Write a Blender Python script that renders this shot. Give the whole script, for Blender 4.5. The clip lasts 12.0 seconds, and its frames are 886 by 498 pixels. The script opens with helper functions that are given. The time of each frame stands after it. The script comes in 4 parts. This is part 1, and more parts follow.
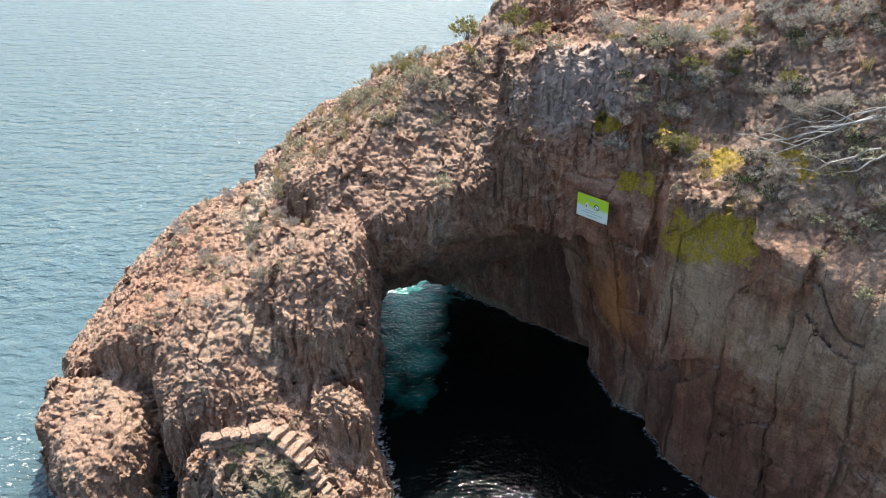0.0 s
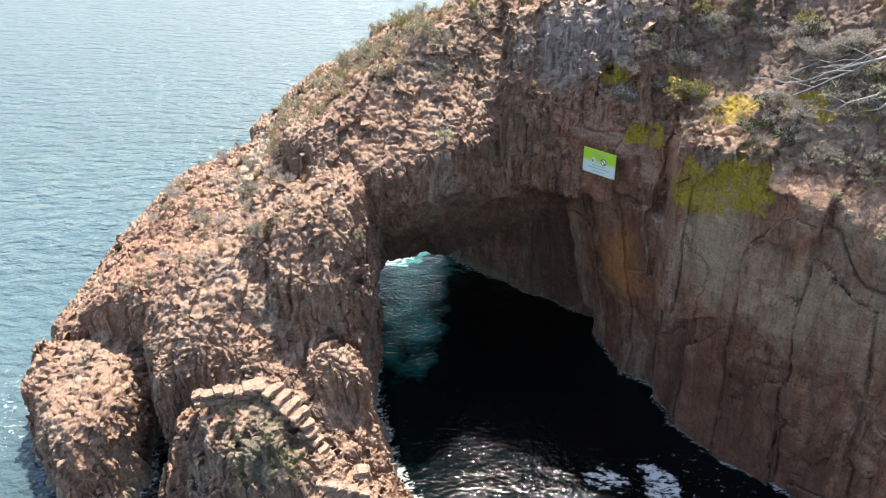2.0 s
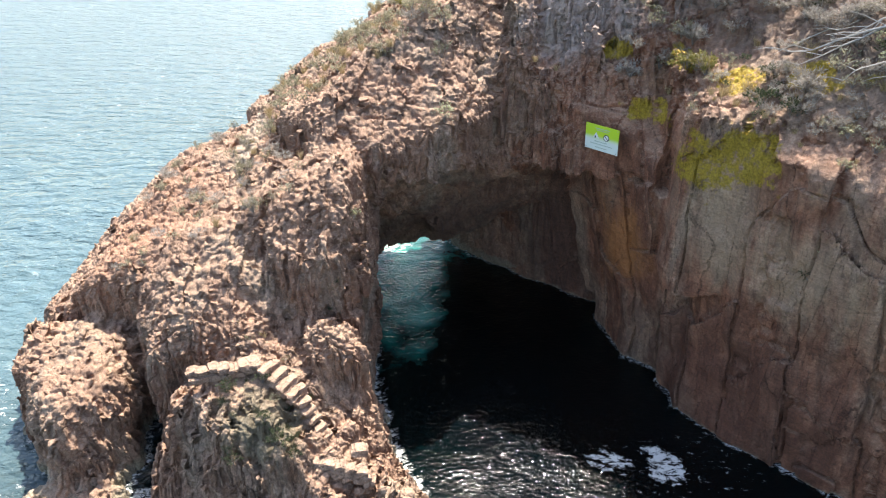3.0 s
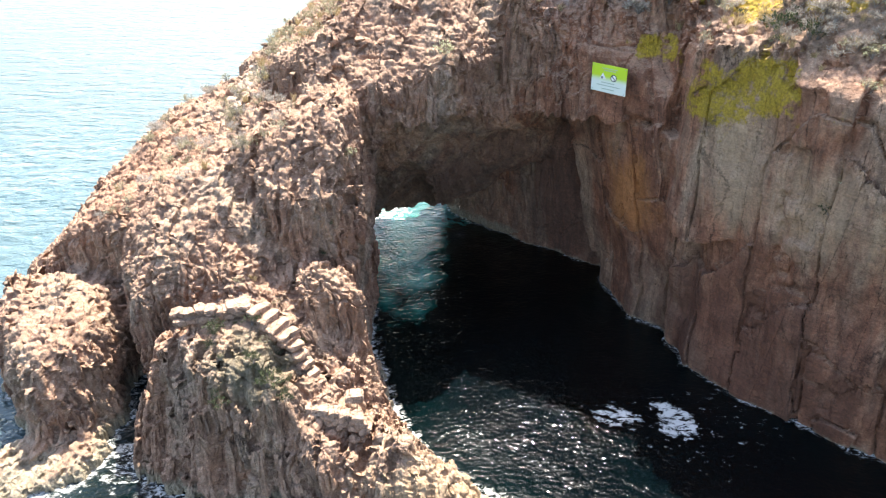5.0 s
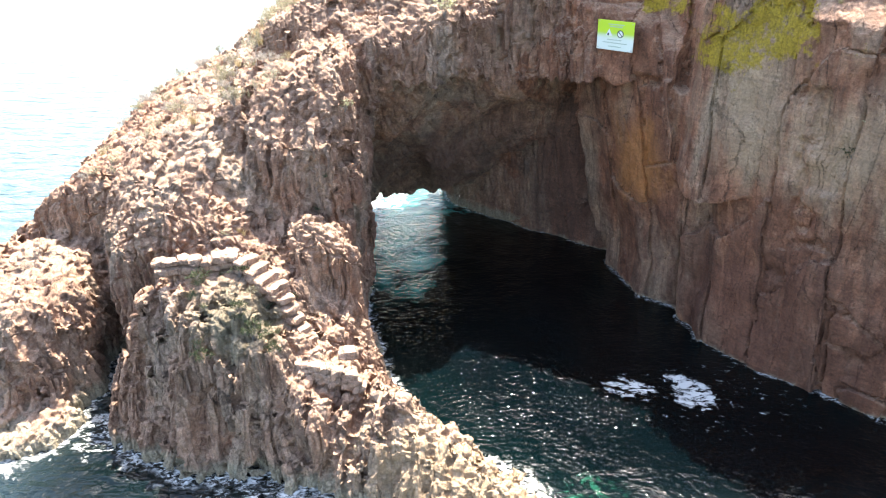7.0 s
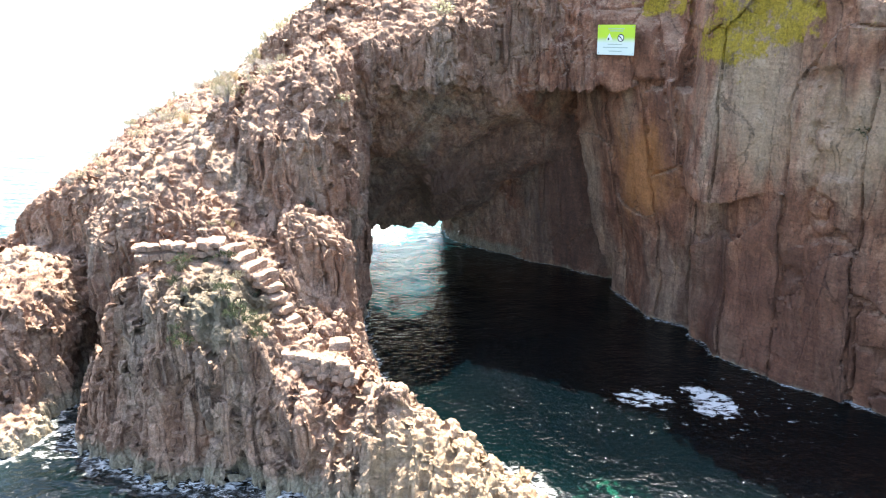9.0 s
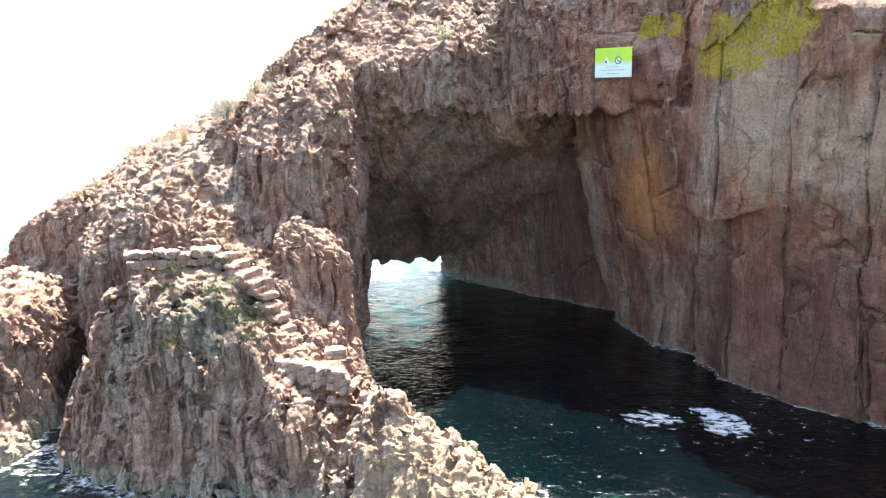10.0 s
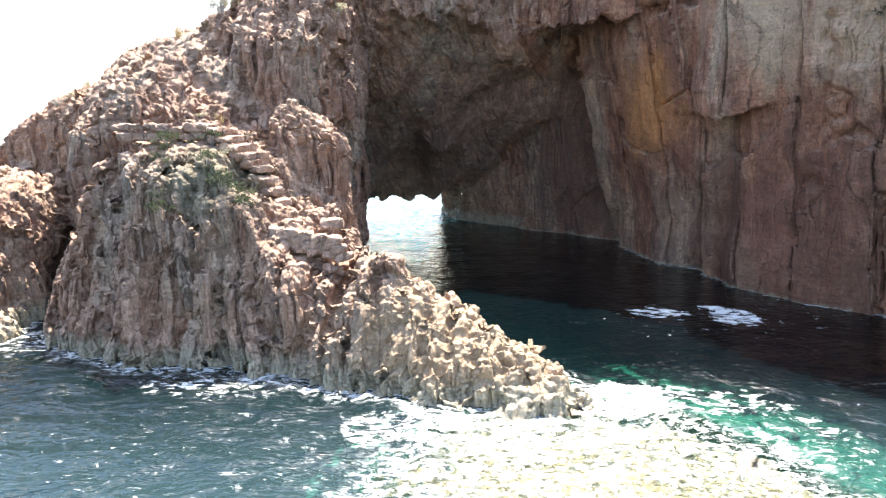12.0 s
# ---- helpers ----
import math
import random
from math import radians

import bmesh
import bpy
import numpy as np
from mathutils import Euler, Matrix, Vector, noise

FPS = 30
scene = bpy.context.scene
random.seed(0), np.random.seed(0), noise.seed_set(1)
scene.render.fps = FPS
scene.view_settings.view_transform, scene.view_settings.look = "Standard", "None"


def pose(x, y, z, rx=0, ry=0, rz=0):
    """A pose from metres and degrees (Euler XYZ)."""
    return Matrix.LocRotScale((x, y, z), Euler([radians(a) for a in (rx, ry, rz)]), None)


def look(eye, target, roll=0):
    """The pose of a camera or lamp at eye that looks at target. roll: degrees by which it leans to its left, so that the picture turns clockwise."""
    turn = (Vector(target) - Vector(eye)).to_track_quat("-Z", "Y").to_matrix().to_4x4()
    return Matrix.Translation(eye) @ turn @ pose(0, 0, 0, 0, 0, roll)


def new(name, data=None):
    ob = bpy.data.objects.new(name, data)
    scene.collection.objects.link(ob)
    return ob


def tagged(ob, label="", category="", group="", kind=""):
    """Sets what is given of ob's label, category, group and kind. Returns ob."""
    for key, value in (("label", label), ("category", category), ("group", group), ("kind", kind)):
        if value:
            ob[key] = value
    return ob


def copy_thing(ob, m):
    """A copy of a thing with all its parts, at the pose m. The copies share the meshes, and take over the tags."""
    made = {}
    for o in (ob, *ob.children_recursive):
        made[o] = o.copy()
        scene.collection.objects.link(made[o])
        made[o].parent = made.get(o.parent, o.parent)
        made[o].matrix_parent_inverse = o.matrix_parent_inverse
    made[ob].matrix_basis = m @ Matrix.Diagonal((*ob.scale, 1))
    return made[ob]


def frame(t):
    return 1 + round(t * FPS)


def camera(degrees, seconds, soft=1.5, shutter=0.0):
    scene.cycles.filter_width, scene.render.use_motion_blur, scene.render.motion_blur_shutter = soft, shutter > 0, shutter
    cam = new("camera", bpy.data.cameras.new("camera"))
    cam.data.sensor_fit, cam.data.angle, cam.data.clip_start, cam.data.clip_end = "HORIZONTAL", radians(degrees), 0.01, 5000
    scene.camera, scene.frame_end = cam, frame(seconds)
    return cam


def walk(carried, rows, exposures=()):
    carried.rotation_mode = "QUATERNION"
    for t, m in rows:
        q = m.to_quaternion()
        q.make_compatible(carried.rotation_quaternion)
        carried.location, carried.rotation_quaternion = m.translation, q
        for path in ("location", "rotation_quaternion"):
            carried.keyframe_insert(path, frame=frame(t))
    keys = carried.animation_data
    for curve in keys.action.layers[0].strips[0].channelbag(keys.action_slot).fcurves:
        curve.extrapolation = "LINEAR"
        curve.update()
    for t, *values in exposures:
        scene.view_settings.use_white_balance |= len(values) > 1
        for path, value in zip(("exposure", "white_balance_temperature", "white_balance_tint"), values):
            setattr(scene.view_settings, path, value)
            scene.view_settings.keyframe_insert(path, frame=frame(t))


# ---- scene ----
cam = camera(65.0, 12.0, 1.15)
METRES, EYE, TILT, LEAN, TURN = 16.0, 21.7, -28.7, 0.0, 0.0
ROWS = [
    (0.0, 0.0, 0.0, 0.0, 0.0, 0.0, -0.0),
    (0.5, -0.0034, 0.0141, -0.0267, -0.02, 0.03, -0.02),
    (1.0, -0.0049, 0.0289, -0.0523, -0.03, 0.03, -0.03),
    (1.5, -0.0063, 0.0449, -0.0792, -0.1, 0.1, -0.04),
    (2.0, -0.0059, 0.0599, -0.1036, -0.1, 0.05, -0.02),
    (2.5, -0.0068, 0.0749, -0.1302, -0.16, 0.11, -0.03),
    (3.0, -0.0074, 0.0904, -0.1582, -0.18, 0.17, -0.03),
    (5.0, -0.0111, 0.1644, -0.2891, -0.35, 0.63, -0.04),
    (5.5, -0.0121, 0.1849, -0.3278, -0.38, 1.17, -0.05),
    (6.0, -0.0126, 0.2053, -0.3665, -0.42, 1.99, -0.07),
    (6.5, -0.0131, 0.2274, -0.4063, -0.45, 2.88, -0.07),
    (7.0, -0.0148, 0.2489, -0.4468, -0.51, 3.79, -0.07),
    (9.0, -0.0153, 0.3415, -0.6114, -0.61, 11.21, 0.04),
    (9.5, -0.0158, 0.3641, -0.6546, -0.55, 14.13, 0.15),
    (10.0, -0.013, 0.3878, -0.6981, -0.53, 16.68, 0.16),
    (10.5, -0.0099, 0.4111, -0.7435, -0.46, 17.07, 0.18),
    (11.0, -0.0087, 0.4338, -0.7865, -0.46, 17.02, 0.16),
    (11.5, -0.0109, 0.4563, -0.8319, -0.44, 16.98, 0.16),
    (12.0, -0.0116, 0.4798, -0.8764, -0.46, 16.87, 0.1),
]
EXPOSURES = [(0.0, 1.05, 6550, 10), (3.0, 1.48, 6700, 11), (5.5, 2.05, 6900, 12), (8.0, 2.42, 6800, 12), (12.0, 2.38, 6550, 11)]
walk(cam, [(t, pose(0, 0, EYE, TILT, LEAN, TURN) @ pose(METRES * x, METRES * y, METRES * z, 90 + pitch, roll, yaw)) for t, x, y, z, yaw, pitch, roll in ROWS], EXPOSURES)

# ---- daylight: high sun ahead of the camera, clear sky ----
SUN_UP, SUN_TURN = 62.5, 12.0          # degrees above the sea, degrees from +y towards +x
world = bpy.data.worlds.new("sky")
scene.world = world
world.use_nodes = True
wn = world.node_tree
sky = wn.nodes.new("ShaderNodeTexSky")
sky.sky_type, sky.sun_disc = "NISHITA", False
sky.sun_elevation, sky.sun_rotation = radians(SUN_UP), radians(SUN_TURN)
sky.air_density, sky.dust_density, sky.ozone_density = 1.0, 1.6, 1.0
wn.links.new(sky.outputs[0], wn.nodes["Background"].inputs[0])
wn.nodes["Background"].inputs[1].default_value = 0.15
sun = new("sun", bpy.data.lights.new("sun", "SUN"))
sun.data.energy, sun.data.angle, sun.data.color = 5.0, radians(0.53), (1.0, 0.95, 0.87)
az, el = radians(SUN_TURN), radians(SUN_UP)
sun_way = Vector((math.sin(az) * math.cos(el), math.cos(az) * math.cos(el), math.sin(el)))
sun.matrix_world = look(sun_way * 60, (0, 0, 0))


# ---- vector noise ----
def hash01(ix, iy, iz, salt):
    h = (ix.astype(np.uint32) * np.uint32(374761393) + iy.astype(np.uint32) * np.uint32(668265263)
         + iz.astype(np.uint32) * np.uint32(2147483647 - 1640531) + np.uint32(salt * 974711 + 12345))
    h = (h ^ (h >> np.uint32(13))) * np.uint32(1274126177)
    h = (h ^ (h >> np.uint32(15))) * np.uint32(2246822519)
    h ^= h >> np.uint32(14)
    return h.astype(np.float32) * np.float32(1 / 4294967296.0)


def vnoise(p, salt=0):
    """Smooth value noise in -1..1 for points (n, 3)."""
    i = np.floor(p)
    f = (p - i).astype(np.float32)
    f = f * f * f * (f * (f * 6 - 15) + 10)
    i = i.astype(np.int32)
    x, y, z = i[:, 0], i[:, 1], i[:, 2]
    c = [hash01(x + a, y + b, z + d, salt) for d in (0, 1) for b in (0, 1) for a in (0, 1)]
    fx, fy, fz = f[:, 0], f[:, 1], f[:, 2]
    e = [c[k] + (c[k + 1] - c[k]) * fx for k in (0, 2, 4, 6)]
    g0, g1 = e[0] + (e[1] - e[0]) * fy, e[2] + (e[3] - e[2]) * fy
    return (g0 + (g1 - g0) * fz) * 2 - 1


def fbm(p, octaves, salt=0, gain=0.5):
    total, amp = 0, 1.0
    for k in range(octaves):
        total = total + amp * vnoise(p * (2.03 ** k), salt + k)
        amp *= gain
    return total


def cells(p, salt=0, jitter=0.7, tilt=0.0):
    """Distance to the nearest and second nearest scattered seed, and a step of the nearest seed's own, tilted like a broken facet."""
    base = np.floor(p - 0.5).astype(np.int32)
    f1 = np.full(len(p), 9.0, np.float32)
    f2, tone = f1.copy(), np.zeros(len(p), np.float32)
    for a in (0, 1):
        for b in (0, 1):
            for d in (0, 1):
                x, y, z = base[:, 0] + a, base[:, 1] + b, base[:, 2] + d
                s = [hash01(x, y, z, salt + q) - np.float32(0.5) for q in (0, 1, 2)]
                v = [(k + 0.5 + jitter * s[q] - p[:, q]).astype(np.float32) for q, k in enumerate((x, y, z))]
                r = v[0] * v[0] + v[1] * v[1] + v[2] * v[2]
                own = hash01(x, y, z, salt + 5) - np.float32(0.5)
                if tilt:
                    own = own + np.float32(tilt) * (v[0] * s[1] + v[1] * s[2] + v[2] * s[0]) * 2
                near = r < f1
                f2 = np.where(near, f1, np.minimum(f2, r))
                tone = np.where(near, own, tone)
                f1 = np.where(near, r, f1)
    return np.sqrt(f1), np.sqrt(f2), tone


# ---- node materials ----
def material(name):
    m = bpy.data.materials.new(name)
    m.use_nodes = True
    return m, m.node_tree.nodes, m.node_tree.links, m.node_tree.nodes["Principled BSDF"]


def ramp(nt, fac, stops):
    r = nt.nodes.new("ShaderNodeValToRGB")
    while len(r.color_ramp.elements) < len(stops):
        r.color_ramp.elements.new(0.5)
    for e, (pos, col) in zip(r.color_ramp.elements, stops):
        e.position, e.color = pos, (*col, 1) if len(col) == 3 else col
    nt.links.new(fac, r.inputs[0])
    return r.outputs[0]


def noise_tex(nt, vec, scale, detail=6.0, rough=0.55, distort=0.0):
    n = nt.nodes.new("ShaderNodeTexNoise")
    n.inputs["Scale"].default_value, n.inputs["Detail"].default_value = scale, detail
    n.inputs["Roughness"].default_value, n.inputs["Distortion"].default_value = rough, distort
    nt.links.new(vec, n.inputs["Vector"])
    return n.outputs[0]


def mapped(nt, vec, scale=(1, 1, 1), turn=(0, 0, 0), shift=(0, 0, 0)):
    n = nt.nodes.new("ShaderNodeMapping")
    n.inputs["Scale"].default_value, n.inputs["Location"].default_value = scale, shift
    n.inputs["Rotation"].default_value = [radians(a) for a in turn]
    nt.links.new(vec, n.inputs["Vector"])
    return n.outputs[0]


def mix(nt, fac, a, b, kind="MIX"):
    n = nt.nodes.new("ShaderNodeMix")
    n.data_type, n.blend_type = "RGBA", kind
    for sock, v in ((n.inputs[0], fac), (n.inputs[6], a), (n.inputs[7], b)):
        if isinstance(v, (int, float)):
            sock.default_value = v
        elif isinstance(v, tuple):
            sock.default_value = (*v, 1)
        else:
            nt.links.new(v, sock)
    return n.outputs[2]


def maths(nt, op, a, b=0.0, c=0.0):
    n = nt.nodes.new("ShaderNodeMath")
    n.operation = op
    n.use_clamp = op in ("MULTIPLY_ADD",)
    for sock, v in zip(n.inputs, (a, b, c)):
        if isinstance(v, (int, float)):
            sock.default_value = v
        else:
            nt.links.new(v, sock)
    return n.outputs[0]


def step_up(nt, v, lo, hi):
    n = nt.nodes.new("ShaderNodeMapRange")
    n.interpolation_type = "SMOOTHSTEP"
    n.inputs[1].default_value, n.inputs[2].default_value = lo, hi
    nt.links.new(v, n.inputs[0])
    return n.outputs[0]


def where(nt):
    g = nt.nodes.new("ShaderNodeNewGeometry")
    s = nt.nodes.new("ShaderNodeSeparateXYZ")
    nt.links.new(g.outputs["Position"], s.inputs[0])
    s2 = nt.nodes.new("ShaderNodeSeparateXYZ")
    nt.links.new(g.outputs["Normal"], s2.inputs[0])
    return g, s.outputs, s2.outputs


def blotch(nt, pos, centre, radii, ragged, inner=0.85, outer_edge=1.1):
    """1 inside a ragged-edged patch round a place, 0 outside."""
    v = nt.nodes.new("ShaderNodeVectorMath")
    v.operation = "SUBTRACT"
    nt.links.new(pos, v.inputs[0])
    v.inputs[1].default_value = centre
    s = nt.nodes.new("ShaderNodeVectorMath")
    s.operation = "DIVIDE"
    nt.links.new(v.outputs[0], s.inputs[0])
    s.inputs[1].default_value = radii
    le = nt.nodes.new("ShaderNodeVectorMath")
    le.operation = "LENGTH"
    nt.links.new(s.outputs[0], le.inputs[0])
    d = maths(nt, "ADD", le.outputs["Value"], maths(nt, "MULTIPLY", maths(nt, "SUBTRACT", ragged, 0.5), 2.6))
    return maths(nt, "SUBTRACT", 1.0, step_up(nt, d, inner, outer_edge))


def bump(nt, height, strength, distance, normal=None):
    b = nt.nodes.new("ShaderNodeBump")
    b.inputs["Strength"].default_value, b.inputs["Distance"].default_value = strength, distance
    nt.links.new(height, b.inputs["Height"])
    if normal is not None:
        nt.links.new(normal, b.inputs["Normal"])
    return b.outputs[0]


def rock_material(name, reds, greys, lichen, webbed=1.0, stains_and_shade=()):
    """Weathered red rhyolite: red-brown and grey beds, dry tops paled further for sunlight, a dark wet foot, yellow
    lichen where asked for.
    """
    m, nodes, links, bsdf = material(name)
    nt = m.node_tree
    g, xyz, nrm = where(nt)
    pos = g.outputs["Position"]
    upright = mapped(nt, pos, (1, 1, 0.22))
    broad = noise_tex(nt, upright, 0.45, 4, 0.6, 0.6)
    mid = noise_tex(nt, mapped(nt, pos, (1, 1, 0.5)), 2.2, 6, 0.65, 0.4)
    fine = noise_tex(nt, pos, 14.0, 6, 0.7)
    red = ramp(nt, mid, reds)
    grey = ramp(nt, mid, greys)
    col = mix(nt, step_up(nt, broad, 0.45, 0.68), red, grey)
    col = mix(nt, 0.55, col, ramp(nt, fine, [(0.3, (0.22, 0.21, 0.20)), (0.7, (0.80, 0.78, 0.76))]), "OVERLAY")
    own = nt.nodes.new("ShaderNodeAttribute")
    own.attribute_name = "tone"
    col = mix(nt, 0.6, col, ramp(nt, maths(nt, "ADD", own.outputs["Fac"], 0.5), [(0.1, (0.30, 0.28, 0.28)), (0.9, (0.72, 0.68, 0.64))]), "OVERLAY")
    # dry, bleached tops and ledges, painted paler still to carry the sunlight on them
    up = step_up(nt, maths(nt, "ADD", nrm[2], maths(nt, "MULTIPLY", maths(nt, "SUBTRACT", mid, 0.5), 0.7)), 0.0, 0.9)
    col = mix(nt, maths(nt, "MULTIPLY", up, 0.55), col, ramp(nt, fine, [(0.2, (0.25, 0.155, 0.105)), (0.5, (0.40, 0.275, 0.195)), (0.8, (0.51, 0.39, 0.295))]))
    # joints: thin dark cracks
    vo = nt.nodes.new("ShaderNodeTexVoronoi")
    vo.feature = "DISTANCE_TO_EDGE"
    vo.inputs["Scale"].default_value = 1.5 if webbed > 0.5 else 0.42
    links.new(mapped(nt, pos, (1.3, 1.3, 0.28 if webbed > 0.5 else 0.1), (4, -7, 0)), vo.inputs["Vector"])
    joint = step_up(nt, maths(nt, "ADD", vo.outputs["Distance"], maths(nt, "MULTIPLY", fine, 0.03)), *((0.015, 0.05) if webbed > 0.5 else (0.012, 0.022)))
    col = mix(nt, maths(nt, "MULTIPLY", maths(nt, "SUBTRACT", 1.0, joint), 0.35 * webbed if webbed > 0.5 else 0.6), col, (0.05, 0.035, 0.03))
    warped = nt.nodes.new("ShaderNodeVectorMath")
    warped.operation = "MULTIPLY_ADD"
    wob = nt.nodes.new("ShaderNodeTexNoise")
    wob.inputs["Scale"].default_value, wob.inputs["Detail"].default_value = 3.0, 4
    links.new(pos, wob.inputs["Vector"])
    links.new(wob.outputs["Color"], warped.inputs[0])
    warped.inputs[1].default_value = (0.22, 0.22, 0.3)
    links.new(pos, warped.inputs[2])
    fissures = None
    for size, thin, tall in ((3.2, 0.035, 0.10), (8.5, 0.05, 0.22)):
        f = nt.nodes.new("ShaderNodeTexVoronoi")
        f.feature = "DISTANCE_TO_EDGE"
        f.inputs["Scale"].default_value = size
        links.new(mapped(nt, warped.outputs[0], (1, 1, tall), (3, -6, 0)), f.inputs["Vector"])
        gate = step_up(nt, noise_tex(nt, pos, size * 0.35, 3), 0.46, 0.64)
        line = maths(nt, "MULTIPLY", maths(nt, "SUBTRACT", 1.0, step_up(nt, f.outputs["Distance"], 0.0, thin)), gate)
        fissures = line if fissures is None else maths(nt, "MAXIMUM", fissures, line)
    speck = noise_tex(nt, pos, 42.0, 4, 0.7)
    col = mix(nt, 0.5, col, ramp(nt, speck, [(0.32, (0.25, 0.24, 0.23)), (0.68, (0.75, 0.74, 0.72))]), "OVERLAY")
    col = mix(nt, maths(nt, "MULTIPLY", fissures, 0.25 if webbed >= 0 else 0.35), col, (0.055, 0.04, 0.03))
    ragged = noise_tex(nt, pos, 1.4, 7, 0.7)
    brushed = noise_tex(nt, mapped(nt, pos, (1.2, 1.2, 5.0), (12, 9, 0)), 1.6, 6, 0.62, 0.5)
    # coloured patches; those deep in the cave also paint in its shade
    for centre, radii, paint in stains_and_shade:
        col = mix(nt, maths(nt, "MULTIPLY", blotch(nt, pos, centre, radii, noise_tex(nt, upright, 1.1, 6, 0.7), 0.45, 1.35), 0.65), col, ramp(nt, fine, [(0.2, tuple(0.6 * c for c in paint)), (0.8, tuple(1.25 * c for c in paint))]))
    if stains_and_shade:
        col = mix(nt, 0.45, col, ramp(nt, brushed, [(0.3, (0.30, 0.30, 0.30)), (0.7, (0.68, 0.66, 0.64))]), "OVERLAY")
    if lichen:
        spots = None
        for centre, radii in lichen:
            b = blotch(nt, pos, centre, radii, ragged)
            spots = b if spots is None else maths(nt, "MAXIMUM", spots, b)
        spots = maths(nt, "MULTIPLY", spots, step_up(nt, noise_tex(nt, pos, 3.2, 8, 0.75), 0.36, 0.5))
        col = mix(nt, maths(nt, "MULTIPLY", spots, 0.9), col, ramp(nt, fine, [(0.3, (0.17, 0.12, 0.015)), (0.7, (0.46, 0.32, 0.025))]))
    # tide mark: pale olive crust at the waterline, tan weed-covered rock below it
    level = maths(nt, "ADD", xyz[2], maths(nt, "MULTIPLY", maths(nt, "SUBTRACT", ragged, 0.5), 0.9))
    wet = maths(nt, "SUBTRACT", 1.0, step_up(nt, level, *((0.2, 0.6) if webbed >= 0 else (-0.1, 0.12))))
    col = mix(nt, maths(nt, "MULTIPLY", wet, 0.7), col, ramp(nt, fine, [(0.3, (0.10, 0.09, 0.05)), (0.7, (0.42, 0.40, 0.30))]))
    drowned = maths(nt, "SUBTRACT", 1.0, step_up(nt, level, -0.35, 0.05))
    col = mix(nt, maths(nt, "MULTIPLY", drowned, 0.8), col, ramp(nt, mid, [(0.3, (0.26, 0.19, 0.10)), (0.7, (0.50, 0.40, 0.26))]))
    links.new(col, bsdf.inputs["Base Color"])
    links.new(maths(nt, "SUBTRACT", 0.88, maths(nt, "MULTIPLY", wet, 0.5)), bsdf.inputs["Roughness"])
    bsdf.inputs["Specular IOR Level"].default_value = 0.3
    n1 = bump(nt, mid, 0.5, 0.12)
    n2 = bump(nt, fine, 0.8, 0.05, n1)
    n3 = bump(nt, joint, 0.6, 0.05, bump(nt, brushed, 0.55, 0.10, bump(nt, maths(nt, "SUBTRACT", 1.0, fissures), 0.7, 0.05, n2)))
    links.new(n3, bsdf.inputs["Normal"])
    return m


# patch at y 29.6: dark rock with the cave's shade in its colour
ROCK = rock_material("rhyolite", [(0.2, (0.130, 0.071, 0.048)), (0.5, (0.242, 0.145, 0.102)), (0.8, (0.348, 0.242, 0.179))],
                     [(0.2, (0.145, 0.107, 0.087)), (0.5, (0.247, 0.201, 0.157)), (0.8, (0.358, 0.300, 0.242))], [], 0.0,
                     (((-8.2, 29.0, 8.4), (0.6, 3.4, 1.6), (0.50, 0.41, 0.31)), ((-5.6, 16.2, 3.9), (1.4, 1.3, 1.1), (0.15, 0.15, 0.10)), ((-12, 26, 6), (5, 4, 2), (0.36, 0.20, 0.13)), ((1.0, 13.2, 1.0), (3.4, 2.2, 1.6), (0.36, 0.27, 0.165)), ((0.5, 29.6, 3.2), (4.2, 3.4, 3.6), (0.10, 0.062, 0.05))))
# the patch at y 30.2 also paints in the shade behind the jamb
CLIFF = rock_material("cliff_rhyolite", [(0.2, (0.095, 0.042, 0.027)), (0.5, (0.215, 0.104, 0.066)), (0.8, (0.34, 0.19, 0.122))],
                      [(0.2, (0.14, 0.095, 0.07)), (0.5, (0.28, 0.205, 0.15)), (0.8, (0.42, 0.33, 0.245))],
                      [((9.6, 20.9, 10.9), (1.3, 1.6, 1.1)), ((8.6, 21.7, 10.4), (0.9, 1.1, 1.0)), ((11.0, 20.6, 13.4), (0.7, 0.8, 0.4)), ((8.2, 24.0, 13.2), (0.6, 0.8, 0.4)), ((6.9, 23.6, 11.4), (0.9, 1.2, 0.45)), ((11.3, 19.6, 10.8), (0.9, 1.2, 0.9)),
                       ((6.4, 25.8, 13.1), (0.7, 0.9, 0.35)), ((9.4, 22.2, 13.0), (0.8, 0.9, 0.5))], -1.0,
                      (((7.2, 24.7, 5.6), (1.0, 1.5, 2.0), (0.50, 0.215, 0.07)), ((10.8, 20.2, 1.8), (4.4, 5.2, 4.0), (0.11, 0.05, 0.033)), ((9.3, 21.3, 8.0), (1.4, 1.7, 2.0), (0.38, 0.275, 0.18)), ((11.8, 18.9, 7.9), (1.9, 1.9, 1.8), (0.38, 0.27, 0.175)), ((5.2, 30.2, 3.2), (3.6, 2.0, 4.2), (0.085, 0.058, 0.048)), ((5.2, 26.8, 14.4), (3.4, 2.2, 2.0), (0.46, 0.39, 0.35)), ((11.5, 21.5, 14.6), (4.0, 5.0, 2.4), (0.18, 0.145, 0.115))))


# ---- the land as a solid: rock masses with a plan, a leaning wall and a sloping top ----
STEP = 0.125
LOW, HIGH = np.array([-20.5, 6.0, -1.6]), np.array([19.5, 38.0, 19.6])
GX, GY, GZ = [np.arange(LOW[k], HIGH[k], STEP, dtype=np.float32) for k in range(3)]
PX, PY = np.meshgrid(GX, GY, indexing="ij")
ZZ = GZ[None, None, :]


